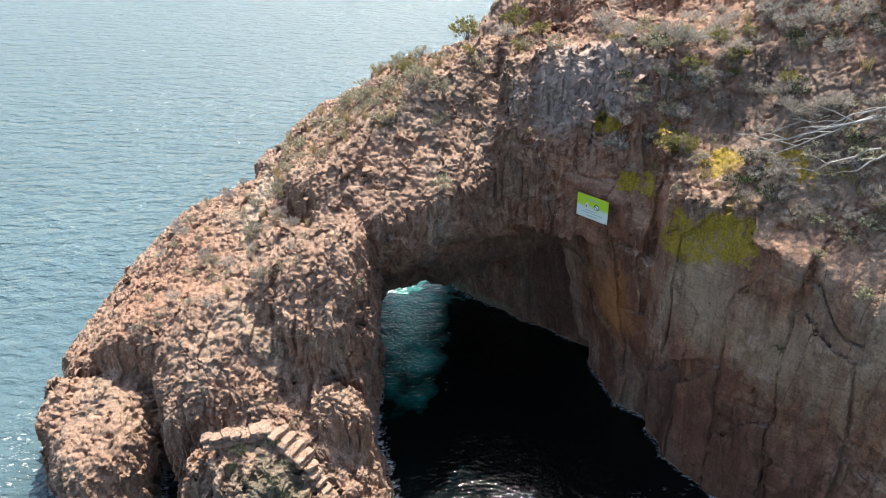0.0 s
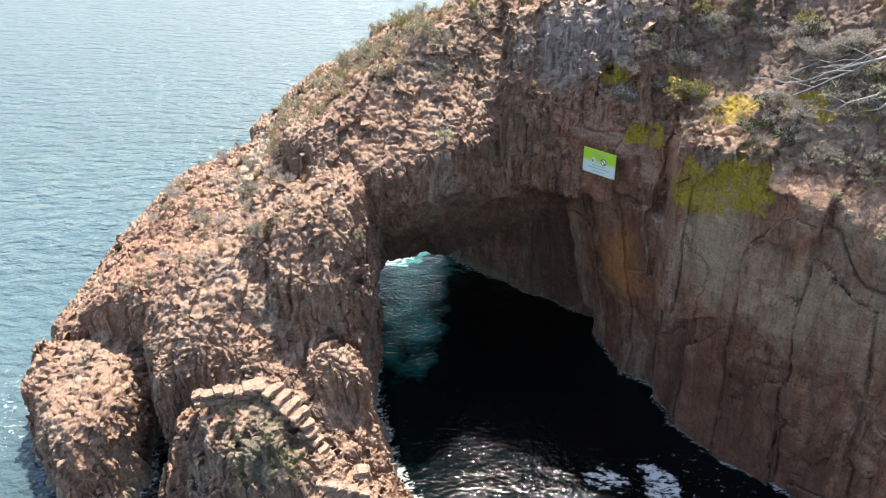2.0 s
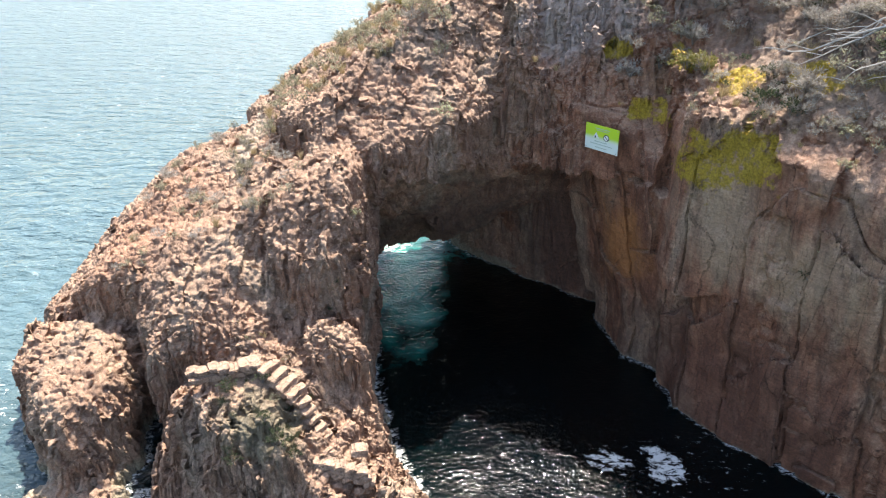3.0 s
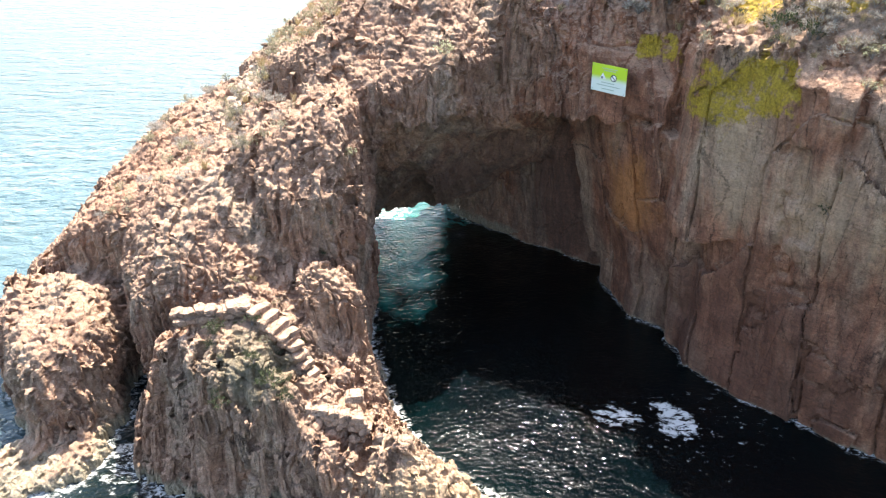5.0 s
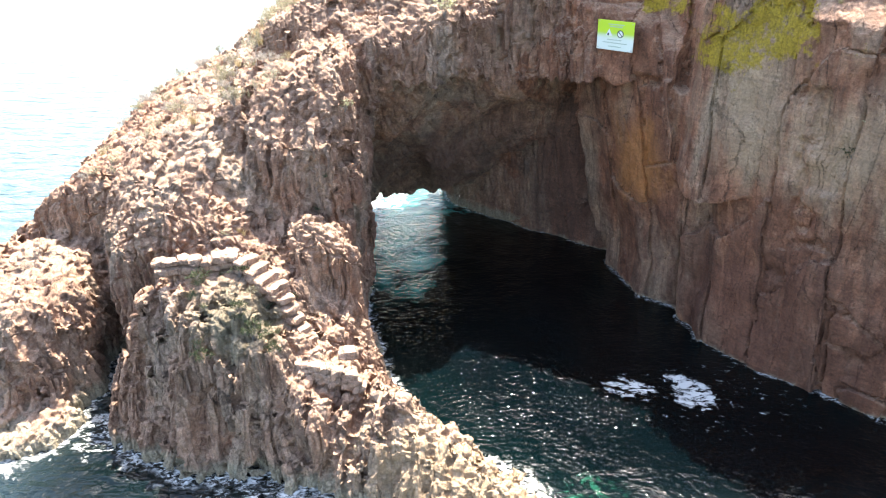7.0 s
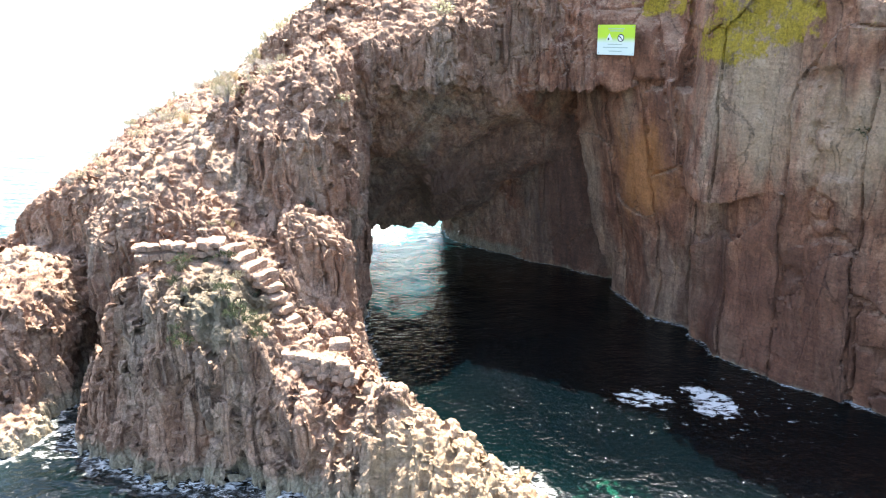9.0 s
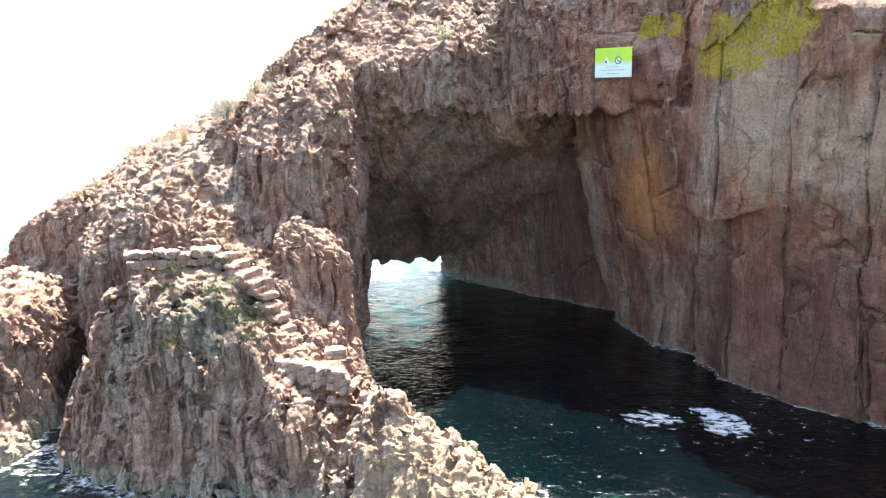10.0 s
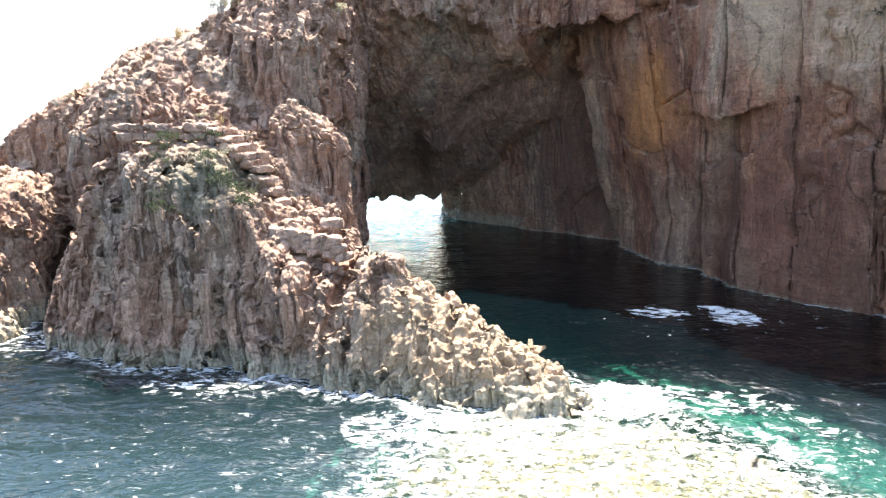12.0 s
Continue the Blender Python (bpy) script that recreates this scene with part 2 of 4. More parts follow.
def plan(outline):
    """Signed distance on the plan to a closed outline; negative inside."""
    pts = np.array(outline, np.float32)
    best, inside = np.full(PX.shape, 1e9, np.float32), np.zeros(PX.shape, bool)
    for a, b in zip(pts, np.roll(pts, -1, 0)):
        e = b - a
        t = np.clip(((PX - a[0]) * e[0] + (PY - a[1]) * e[1]) / (e @ e), 0, 1)
        best = np.minimum(best, (PX - a[0] - t * e[0]) ** 2 + (PY - a[1] - t * e[1]) ** 2)
        cross = ((a[1] > PY) != (b[1] > PY)) & (PX < (b[0] - a[0]) * (PY - a[1]) / ((b[1] - a[1]) or 1e-9) + a[0])
        inside ^= cross
    return np.where(inside, -1, 1) * np.sqrt(best)


def smax(a, b, k):
    h = np.maximum(k - np.abs(a - b), 0) / k
    return np.maximum(a, b) + h * h * k * 0.25


def smin(a, b, k):
    h = np.maximum(k - np.abs(a - b), 0) / k
    return np.minimum(a, b) - h * h * k * 0.25


def wedge(*planes):
    """A convex block between planes (outward normal, a point on it)."""
    d = None
    for n, p in planes:
        n = np.array(n, np.float32) / np.linalg.norm(n)
        side = (n[0] * (PX - p[0]) + n[1] * (PY - p[1]))[:, :, None] + n[2] * (ZZ - p[2])
        d = side if d is None else smax(d, side, 0.15)
    return d.astype(np.float32)


def mass(outline, tops, lean=0.0, shoulder=None, floor=None, soft=0.5):
    """tops: planes (z at x0, y0, rise along x, rise along y, x0, y0). shoulder: (height, slope, summit) inwards from the wall."""
    d2 = plan(outline)
    d = d2[:, :, None] + np.float32(lean) * ZZ
    for z0, bx, by, x0, y0 in tops:
        h = z0 + bx * (PX - x0) + by * (PY - y0)
        d = smax(d, (ZZ - h[:, :, None]) / math.sqrt(1 + bx * bx + by * by), soft)
    if shoulder:
        z1, s, z2 = shoulder
        h = np.minimum(z1 - s * d2, z2)
        d = smax(d, (ZZ - h[:, :, None]) / math.sqrt(1 + s * s), soft)
    if floor is not None:
        d = smax(d, (floor[:, :, None] - ZZ) * 0.8, 0.15)
    return d.astype(np.float32)


cliff = mass([(-0.2, 37.6), (0.0, 36.2), (0.3, 35.3), (1.2, 34.1), (2.55, 33.0), (5.9, 30.2), (8.3, 28.9), (7.1, 27.7), (7.9, 25.0), (9.5, 22.5), (9.5, 21.4), (11.0, 19.3), (13.5, 16.8), (17, 12),
              (24, 0), (60, 0), (60, 60), (12, 60), (4, 42), (1, 40)], [], -0.09, (12.2, 1.3, 24.0))
# underside of the arch: one rough slab that slopes from the front lip down to the far opening, in hanging lobes
lobes = 0.42 * np.sin(PX * 1.15 + 0.5 * PY) * np.sin(PY * 1.25 - 0.3 * PX) + 0.22 * np.sin(PX * 2.9 + 1.1) * np.sin(PY * 2.3)
ceiling = 7.8 - 0.78 * (PY - 25.4) + 0.42 * (PX + 0.86) + lobes
terrace = ceiling - 0.85 * np.clip((PY - 29.0 - 0.12 * PX) / 0.35, 0, 1) * np.clip((PX + 1.0) / 0.6, 0, 1)
lip = 8.62 + 0.16 * np.sin(PX * 2.7) + 0.10 * np.sin(PX * 6.1 + PY)
lintel_floor = np.maximum(np.minimum(terrace, lip), 1.22 + 0.16 * np.sin(PX * 2.1 + 0.6) + 0.14 * np.sin(PX * 5.1))
lintel = mass([(-4.5, 23.4), (-1, 24.0), (0.5, 24.6), (1.4, 25.8), (2.2, 26.7), (3.2, 26.6), (3.9, 25.95), (5.3, 25.12), (6.4, 24.05), (7.6, 22.9), (8.6, 21.7), (14, 22), (14, 34.5), (4, 35.4), (-6, 35.2), (-9.6, 33), (-7.2, 28.2)],
              [(10.3, 0.74, 0.10, -7.0, 32.0), (14.75, 0.35, 0.05, 0.2, 32.0), (16.2, 0.5, -0.9, 0.4, 33.5), (10.9, 0.06, 0.88, 0, 24.5)], 0.0, (11.2, 1.05, 24.0), lintel_floor)
slab_block = mass([(7.95, 23.4), (7.8, 22.7), (7.85, 21.8), (8.8, 20.85), (9.9, 20.2), (11.5, 19.8), (12, 24.5), (8.5, 24.6)], [(12.6, 0.3, 0.4, 9, 22)], -0.01, None, 4.95 + 0.28 * (PX - 8), 0.2)
bluff = mass([(2.2, 27.0), (3.2, 26.2), (5.1, 25.3), (7.05, 24.3), (8.9, 23.7), (12, 24.5), (12, 33), (2.6, 33)], [(15.4, 0.14, 0.0, 4.5, 28), (14.3, 0.9, 1.7, 5.9, 26.3)], 0.0, None, 11.0 + 0 * PX, 0.3)
leg = mass([(-3.3, 20.8), (-3.3, 23), (-3.6, 26), (-3.8, 35), (-9, 35), (-15, 33.4), (-18.6, 30), (-18.4, 26.5), (-16, 23.4), (-11.7, 21.9), (-10.4, 19.6), (-9.7, 18.0), (-6.4, 18.2), (-5.0, 19.5)],
           [(9.75, 0.455, 0.17, -3.6, 22), (5.25, 0.9, 0.15, -14, 28), (7.05, 0.34, 0.64, -7, 19.5), (7.4, 0.3, -0.9, -7.6, 32.8)], 0.03, (5.0, 1.3, 12))
pillar = mass([(-5.9, 20.6), (-4.6, 20.0), (-3.5, 20.2), (-3.12, 21.3), (-2.8, 22.9), (-2.9, 25.2), (-7, 25)], [(9.8, 0.3, 0.1, -3.6, 22.3), (8.15, 0.15, 1.3, -4, 20.5)], -0.045, (8.9, 1.7, 10.3))
fin = mass([(-4.9, 18.3), (-4.2, 17.9), (-2.6, 18.2), (-2.25, 19.2), (-3.2, 20.6), (-4.6, 19.6)], [(5.9, -0.7, 0.3, -4.2, 18.6)], 0.03, (4.9, 1.6, 7), None, 0.3)
front = mass([(-10.1, 17.2), (-9.5, 15.7), (-7.2, 14.4), (-4.9, 14.3), (-2.6, 13.4), (-1.2, 14.2), (-1.5, 17.5), (-2.2, 19.6), (-3, 22), (-9, 21.5)],
             [(5.05, -0.06, 0.10, -9, 18.2), (4.3, -0.62, 0.45, -4.88, 17.1)], 0.27, (2.9, 0.95, 5.4))
toe = mass([(-3.2, 13.4), (-0.5, 12.5), (1.5, 12.0), (3.3, 12.4), (1.2, 15.0), (-0.3, 16.6), (-1.7, 19.0), (-2.7, 21), (-4, 19)],
           [(0.2, -0.35, 0.34, 3.2, 12.4)], 0.12, (0.3, 1.4, 5))
stack = mass([(-11.1, 17.4), (-12.9, 16.8), (-14.2, 17.9), (-16.4, 20.7), (-16.8, 23), (-12, 23.6), (-10.95, 21.5), (-10.9, 18.6)],
             [(3.5, 0.15, 0.1, -13, 21)], 0.07, (2.1, 1.6, 4.4))
shelf = mass([(-10.6, 17.1), (-11.3, 15.6), (-14.3, 13.8), (-15.4, 15.6), (-13.6, 18)], [(0.45, 0.05, 0.12, -12.5, 16.5)], 0.4, None, None, 0.4)
reef = mass([(0.2, 12.2), (-1.2, 10.4), (-1.6, 8.6), (0, 6.5), (5.0, 5.5), (7.2, 7.2), (6.2, 9.6), (5.2, 10.9), (3.6, 12.3)], [(-0.07, -0.015, 0.02, 2, 11)], 0.5, None, None, 0.6)
# the leaning jamb beside the cave, a flat slab that stands back under the lip of the arch
jamb = wedge(((-0.88, -0.40, -0.232), (7.28, 27.75, 0)), ((-0.6, 0.8, -0.19), (7.15, 27.8, 0)), ((0, -1, 0), (9, 22.3, 0)), ((0, 0, 1), (8, 25, 8.9)), ((1, 0, 0), (13, 25, 0)))
land = smin(smin(cliff, jamb, 0.12), slab_block, 0.06)
for other, k in ((lintel, 0.1), (bluff, 0.4), (leg, 0.5), (pillar, 0.4), (front, 0.5), (fin, 0.25), (toe, 0.5), (stack, 0.06), (shelf, 0.3), (reef, 0.6)):
    land = smin(land, other, k)
del cliff, lintel, slab_block, jamb, bluff, leg, pillar, fin, front, toe, stack, shelf, reef


def grid_points(index):
    return np.stack([GX[index[0]], GY[index[1]], GZ[index[2]]], 1)


# relief on the solid: beds, upright columns and broken blocks
CALM = ((np.array((-6.2, 17.3, 4.9)), np.array((1.9, 0.7, 0.6))), (np.array((-3.4, 16.1, 2.3)), np.array((1.0, 0.6, 0.6))),
        (np.array((6.1, 24.3, 10.4)), np.array((1.4, 1.4, 1.1))), (np.array((2.5, 9.0, -0.2)), np.array((4.5, 3.0, 0.5))))     # steps, landing, board, reef


def kinds(p):
    """How much of each rock face a place has: smooth cliff slab, columns, broken top."""
    x, y, z = p[:, 0], p[:, 1], p[:, 2]
    slab = np.clip((x - 4.2) / 1.5, 0, 1) * np.clip((12.3 - z) / 1.0, 0.12, 1)
    low = np.clip((x + 10.6) / 0.8, 0, 1) * np.clip((18.4 - y) / 0.8, 0, 1) * np.clip((5.7 - z) / 0.6, 0, 1) * np.clip((0.5 - x) / 2, 0.55, 1)
    high = np.clip((x + 8) / 1.5, 0, 1) * np.clip((y - 18.6) / 0.8, 0, 1) * np.clip((26.5 - y) / 1.5, 0, 1) * np.clip((8.6 + 0.45 * np.maximum(x + 3, 0) - z) / 0.8, 0, 1) * np.clip((12.6 - z) / 0.5, 0, 1) * 0.8
    stackish = np.clip((-10.4 - x) / 0.5, 0, 1) * np.clip((23 - y) / 1, 0, 1) * np.clip((3.2 - z) / 0.8, 0, 1) * 0.7
    column = np.maximum(np.maximum(low, high), stackish) * (1 - slab)
    calm = np.ones(len(p), np.float32)
    for c, r in CALM:
        calm *= 1 - 0.9 * np.exp(-(((p - c) / r) ** 2).sum(1))
    cave = np.clip((y - 25.6) / 1, 0, 1) * np.clip((8.3 - z) / 1, 0, 1) * np.clip((x + 3.2) / 0.5, 0, 1) * np.clip((34.5 - y) / 1, 0, 1)
    return slab * calm, column * calm * (1 - 0.5 * cave), (1 - slab) * (1 - 0.8 * column) * calm * (1 - 0.55 * cave)


def crag(p):
    """The bare grey bluff above the ledge."""
    x, y, z = p[:, 0], p[:, 1], p[:, 2]
    return np.clip((x - 1.8) / 0.6, 0, 1) * np.clip((9.2 - x) / 0.8, 0, 1) * np.clip((z - 12.2) / 0.4, 0, 1) * np.clip((29 - y) / 1.5, 0, 1)


def bent(p):
    """Beds lean and wander."""
    w = fbm(p * 0.7, 2, 40)
    return p + np.stack([0.10 * p[:, 2] + 0.2 * w, 0.2 * w, 0.1 * w], 1)


def joints(p, sizes, turn, lean, salt, tilt=0.0, wander=0.3):
    """Rock split by three sets of joints into uneven blocks. Returns each block's own step, tilted, and the way in metres to its nearest joint."""
    c, n = math.cos(radians(turn)), math.sin(radians(turn))
    u = (p[:, 0] * c + p[:, 1] * n + lean * p[:, 2]) / sizes[0]
    v = (p[:, 1] * c - p[:, 0] * n) / sizes[1]
    z = p[:, 2] / sizes[2]
    low = np.stack([u * 0.37, v * 0.3, z * 0.3], 1)
    u = u + wander * 1.3 * vnoise(low, salt) + 0.12 * vnoise(low * 4.1, salt + 4)
    i = np.floor(u).astype(np.int32)
    o = np.zeros_like(i)
    z = z + 9 * hash01(i, o, o, salt + 1) + wander * vnoise(np.stack([u * 0.5, v * 0.9, z * 0.5], 1), salt + 2) + 0.10 * (v - u)
    j = np.floor(z).astype(np.int32)
    v = v + 9 * hash01(i, j, o, salt + 3) + wander * vnoise(np.stack([u * 0.9, v * 0.5, z * 0.9], 1), salt + 5)
    k = np.floor(v).astype(np.int32)
    fu, fv, fz = [(w - np.floor(w)).astype(np.float32) - np.float32(0.5) for w in (u, v, z)]
    own = hash01(i, j, k, salt + 6) - np.float32(0.5)
    if tilt:
        own = own + tilt * ((hash01(i, j, k, salt + 7) - 0.5) * fu + (hash01(i, j, k, salt + 8) - 0.5) * fv + (hash01(i, j, k, salt + 9) - 0.5) * fz) * 2
    edge = np.minimum(np.minimum((0.5 - np.abs(fu)) * sizes[0], (0.5 - np.abs(fv)) * sizes[1]), (0.5 - np.abs(fz)) * sizes[2])
    return own.astype(np.float32), edge


def big_blocks(q):
    return joints(q, (0.9, 1.3, 4.2), -17, 0.10, 100, 0.4)


def small_blocks(q):
    return joints(q, (0.44, 0.52, 1.9), -17, 0.10, 200, 0.6)


def columns(q):
    return joints(q, (0.52, 1.0, 4.2), -17, 0.06, 500, 0.35, 0.3)


def slabs(q):
    return joints(q, (2.1, 2.4, 6.5), -58, 0.03, 400, 0.25, 0.4)


def relief(p):
    slab, column, broken = kinds(p)
    q = bent(p)
    out = 0.20 * fbm(p * 0.4, 3, 7) * (0.35 + 0.65 * np.minimum(1, slab + column + broken))
    soil = 1 - 0.5 * np.clip((p[:, 0] - 5) / 1.5, 0, 1) * np.clip((p[:, 2] - 11.8) / 0.8, 0, 1) * (1 - crag(p))
    broken = broken * soil
    out += (0.04 + (0.17 + 0.4 * crag(p)) * broken) * big_blocks(q)[0] + broken * (0.08 + 0.14 * crag(p)) * small_blocks(q)[0]
    post = columns(q)
    out += slab * 0.42 * slabs(q)[0] + column * (0.27 * post[0] + 0.20 * np.exp(-(post[1] / 0.08) ** 2))
    return out.astype(np.float32)


band = np.nonzero(np.abs(land) < 1.0)
land[band] += relief(grid_points(band))


def surface(f):
    """Quads of the zero surface of a sampled solid: one vertex in each cell that it crosses."""
    s = f < 0
    n = s.shape
    corner = [(a, b, c) for a in (0, 1) for b in (0, 1) for c in (0, 1)]
    cut = lambda arr, o: arr[o[0]:n[0] - 1 + o[0], o[1]:n[1] - 1 + o[1], o[2]:n[2] - 1 + o[2]]
    any_in, all_in = np.zeros([k - 1 for k in n], bool), np.ones([k - 1 for k in n], bool)
    for o in corner:
        any_in |= cut(s, o)
        all_in &= cut(s, o)
    active = any_in & ~all_in
    cell = np.array(np.nonzero(active))
    number = np.full(active.shape, -1, np.int32)
    number[active] = np.arange(cell.shape[1])
    vals = {o: f[cell[0] + o[0], cell[1] + o[1], cell[2] + o[2]] for o in corner}
    total, count = np.zeros((cell.shape[1], 3), np.float32), np.zeros(cell.shape[1], np.float32)
    for o in corner:
        for ax in range(3):
            if o[ax] == 0:
                q = list(o)
                q[ax] = 1
                a, b = vals[o], vals[tuple(q)]
                hit = (a < 0) != (b < 0)
                t = np.where(hit, a / np.where(hit, a - b, 1), 0)
                place = np.array(o, np.float32)[None, :].repeat(len(t), 0)
                place[:, ax] = t
                total += place * hit[:, None]
                count += hit
    verts = (cell.T + total / count[:, None]) * STEP + LOW
    quads = []
    for ax in range(3):
        lo, hi = [slice(1, n[k] - 1) for k in range(3)], [slice(1, n[k] - 1) for k in range(3)]
        lo[ax], hi[ax] = slice(0, n[ax] - 1), slice(1, n[ax])
        a, b = s[tuple(lo)], s[tuple(hi)]
        u, v = [(1, 2), (2, 0), (0, 1)][ax]
        for flip in (False, True):
            e = np.array(np.nonzero((b & ~a) if flip else (a & ~b)))
            for k in range(3):
                if k != ax:
                    e[k] += 1
            ring = []
            for du, dv in ((0, 0), (-1, 0), (-1, -1), (0, -1)):
                w = e.copy()
                w[u] += du
                w[v] += dv
                ring.append(number[w[0], w[1], w[2]])
            ring = np.stack(ring, 1)
            quads.append(ring[:, ::-1] if flip else ring)
    return verts.astype(np.float32), np.concatenate(quads)


def as_mesh(name, verts, faces):
    me = bpy.data.meshes.new(name)
    me.vertices.add(len(verts))
    me.vertices.foreach_set("co", np.ascontiguousarray(verts, np.float32).ravel())
    k = faces.shape[1]
    me.loops.add(faces.size)
    me.loops.foreach_set("vertex_index", np.ascontiguousarray(faces, np.int32).ravel())
    me.polygons.add(len(faces))
    me.polygons.foreach_set("loop_start", np.arange(0, faces.size, k, dtype=np.int32))
    me.update(calc_edges=True)
    return me


def normals_of(verts, faces):
    fn = np.cross(verts[faces[:, 2]] - verts[faces[:, 0]], verts[faces[:, 3]] - verts[faces[:, 1]])
    vn = np.zeros_like(verts)
    for k in range(4):
        for c in range(3):
            vn[:, c] += np.bincount(faces[:, k], fn[:, c], len(verts))
    return vn / np.maximum(np.linalg.norm(vn, axis=1, keepdims=True), 1e-9)


def split_quads(verts, faces):
    """Each quad into four."""
    nv = len(verts)
    edges = np.sort(np.stack([faces, np.roll(faces, -1, 1)], 2).reshape(-1, 2), 1)
    key = edges[:, 0].astype(np.int64) * nv + edges[:, 1]
    uniq, inv = np.unique(key, return_inverse=True)
    mids = (verts[uniq // nv] + verts[uniq % nv]) * 0.5
    centre = verts[faces].mean(1)
    em = inv.reshape(-1, 4) + nv
    ci = np.arange(len(faces)) + nv + len(uniq)
    out = [np.stack([faces[:, k], em[:, k], ci, em[:, k - 1]], 1) for k in range(4)]
    return np.concatenate([verts, mids, centre]).astype(np.float32), np.concatenate(out)


shore = land[:, :, int(round((0.05 - LOW[2]) / STEP))].copy()     # signed distance to rock at sea level
below = land[:, :, GZ < 0.2] < 0
bed = np.where(below.any(2), GZ[below.shape[2] - 1 - np.argmax(below[:, :, ::-1], axis=2)], -4.0).astype(np.float32)   # height of the rock under the sea
verts, faces = surface(land)
del land, below
label_of = np.arange(len(verts))
for _ in range(60):
    low = np.minimum.reduce([label_of[faces[:, k]] for k in range(4)])
    was = label_of.copy()
    for k in range(4):
        np.minimum.at(label_of, faces[:, k], low)
    label_of = label_of[label_of]
    label_of = label_of[label_of]
    if (was == label_of).all():
        break
sizes = np.bincount(label_of, minlength=len(verts))
faces = faces[(sizes[label_of[faces[:, 0]]] > 6000) & (verts[faces].mean(1)[:, 2] > -1.3)]
mid = verts[faces].mean(1)
unseen = (mid[:, 1] > 34.6) | (mid[:, 0] > 14.2) | ((mid[:, 2] < -0.6) & (mid[:, 1] > 12.5))
near_by = ~unseen & (mid[:, 1] + 0.4 * np.sin(mid[:, 0] * 2) < 19.3) & (mid[:, 0] > -10.6) & (mid[:, 0] < 3.6) & (mid[:, 1] > 12.2)
sheets = [(verts, faces[unseen]), split_quads(verts, faces[~unseen & ~(near_by & (mid[:, 1] + 0.4 * np.sin(mid[:, 0] * 2) < 19.0) & (mid[:, 0] > -10.35) & (mid[:, 0] < 3.4) & (mid[:, 1] > 12.4))]), split_quads(*split_quads(verts, faces[near_by]))]
start = np.cumsum([0] + [len(v) for v, f in sheets])
verts, faces = np.concatenate([v for v, f in sheets]), np.concatenate([f + k for (v, f), k in zip(sheets, start)])
used_verts, faces = np.unique(faces, return_inverse=True)
verts, faces = verts[used_verts], faces.reshape(-1, 4)
nrm = normals_of(verts, faces)
slab, column, broken = kinds(verts)
q = bent(verts)


def crack(edge, width):
    return np.exp(-(edge / width) ** 2)


straight = verts + 0.16 * np.stack([fbm(verts * 0.9, 2, 44), fbm(verts * 0.9, 2, 46), fbm(verts * 0.7, 1, 48)], 1)
big, wide, cols, small = big_blocks(q), slabs(q), columns(q), small_blocks(q)
post = joints(straight, (0.36, 0.55, 2.6), -17, 0.08, 700, 0.5, 0.3)
rib = joints(straight, (0.17, 0.24, 1.6), -14, 0.11, 720, 0.6, 0.35)
chip = joints(straight, (0.11, 0.13, 0.5), -10, 0.14, 740, 0.8, 0.3)
steep = 1 - np.abs(nrm[:, 2])
upright_face = np.clip(steep * 1.7 - 0.35, 0, 1)
rugged = np.minimum(1, broken + column) * (1 - 0.45 * np.clip((verts[:, 0] - 5) / 1.5, 0, 1) * np.clip((verts[:, 2] - 11.8) / 0.8, 0, 1) * (1 - crag(verts)))
cobble = cells(q * (3.3, 3.3, 1.5), 670, 0.8)
pebble = cells(q * (6.5, 6.5, 3.2), 690, 0.8)
lying = rugged * (1 - upright_face) * (1 - 0.6 * column)
fine = ((0.02 + 0.08 * broken) * crack(big[1], 0.05) + 0.18 * slab * crack(wide[1], 0.04)
        + column * (0.12 * crack(cols[1], 0.045) + 0.05 * cols[0]) + broken * 0.05 * crack(small[1], 0.04)
        + rugged * (1 - 0.45 * column) * ((0.045 + 0.13 * upright_face) * post[0] + (0.03 + 0.11 * upright_face) * crack(post[1], 0.045))
        + rugged * (1 - 0.3 * column) * ((0.03 + 0.05 * upright_face) * rib[0] + (0.015 + 0.05 * upright_face) * crack(rib[1], 0.03))
        + lying * (0.11 * crack(cobble[1] - cobble[0], 0.20) + 0.06 * cobble[2] + 0.025 * crack(pebble[1] - pebble[0], 0.16) + 0.02 * pebble[2])
        + (0.008 + 0.012 * rugged) * chip[0] + 0.012 * fbm(verts * 4.0, 3, 33)
        + slab * (0.03 * post[0] + 0.012 * crack(post[1], 0.03)))
tone = (0.40 * big[0] + 0.55 * post[0] + 0.45 * rib[0] + 0.3 * chip[0]).astype(np.float32)
verts = verts - nrm * fine[:, None].astype(np.float32)
mid = verts[faces].mean(1)
is_cliff = mid[:, 0] > 3.5 + 0.8 * np.sin(mid[:, 2] * 1.3)


def region(name, pick, mat, parent, label=""):
    use = faces[pick]
    keep, inv = np.unique(use, return_inverse=True)
    me = as_mesh(name, verts[keep], inv.reshape(-1, 4))
    me.materials.append(mat)
    me.attributes.new("sharp_face", "BOOLEAN", "FACE").data.foreach_set("value", nrm[use[:, 0], 2] < 0.5)
    me.attributes.new("tone", "FLOAT", "POINT").data.foreach_set("value", tone[keep])
    ob = new(name, me)
    ob.parent = parent
    return tagged(ob, label)


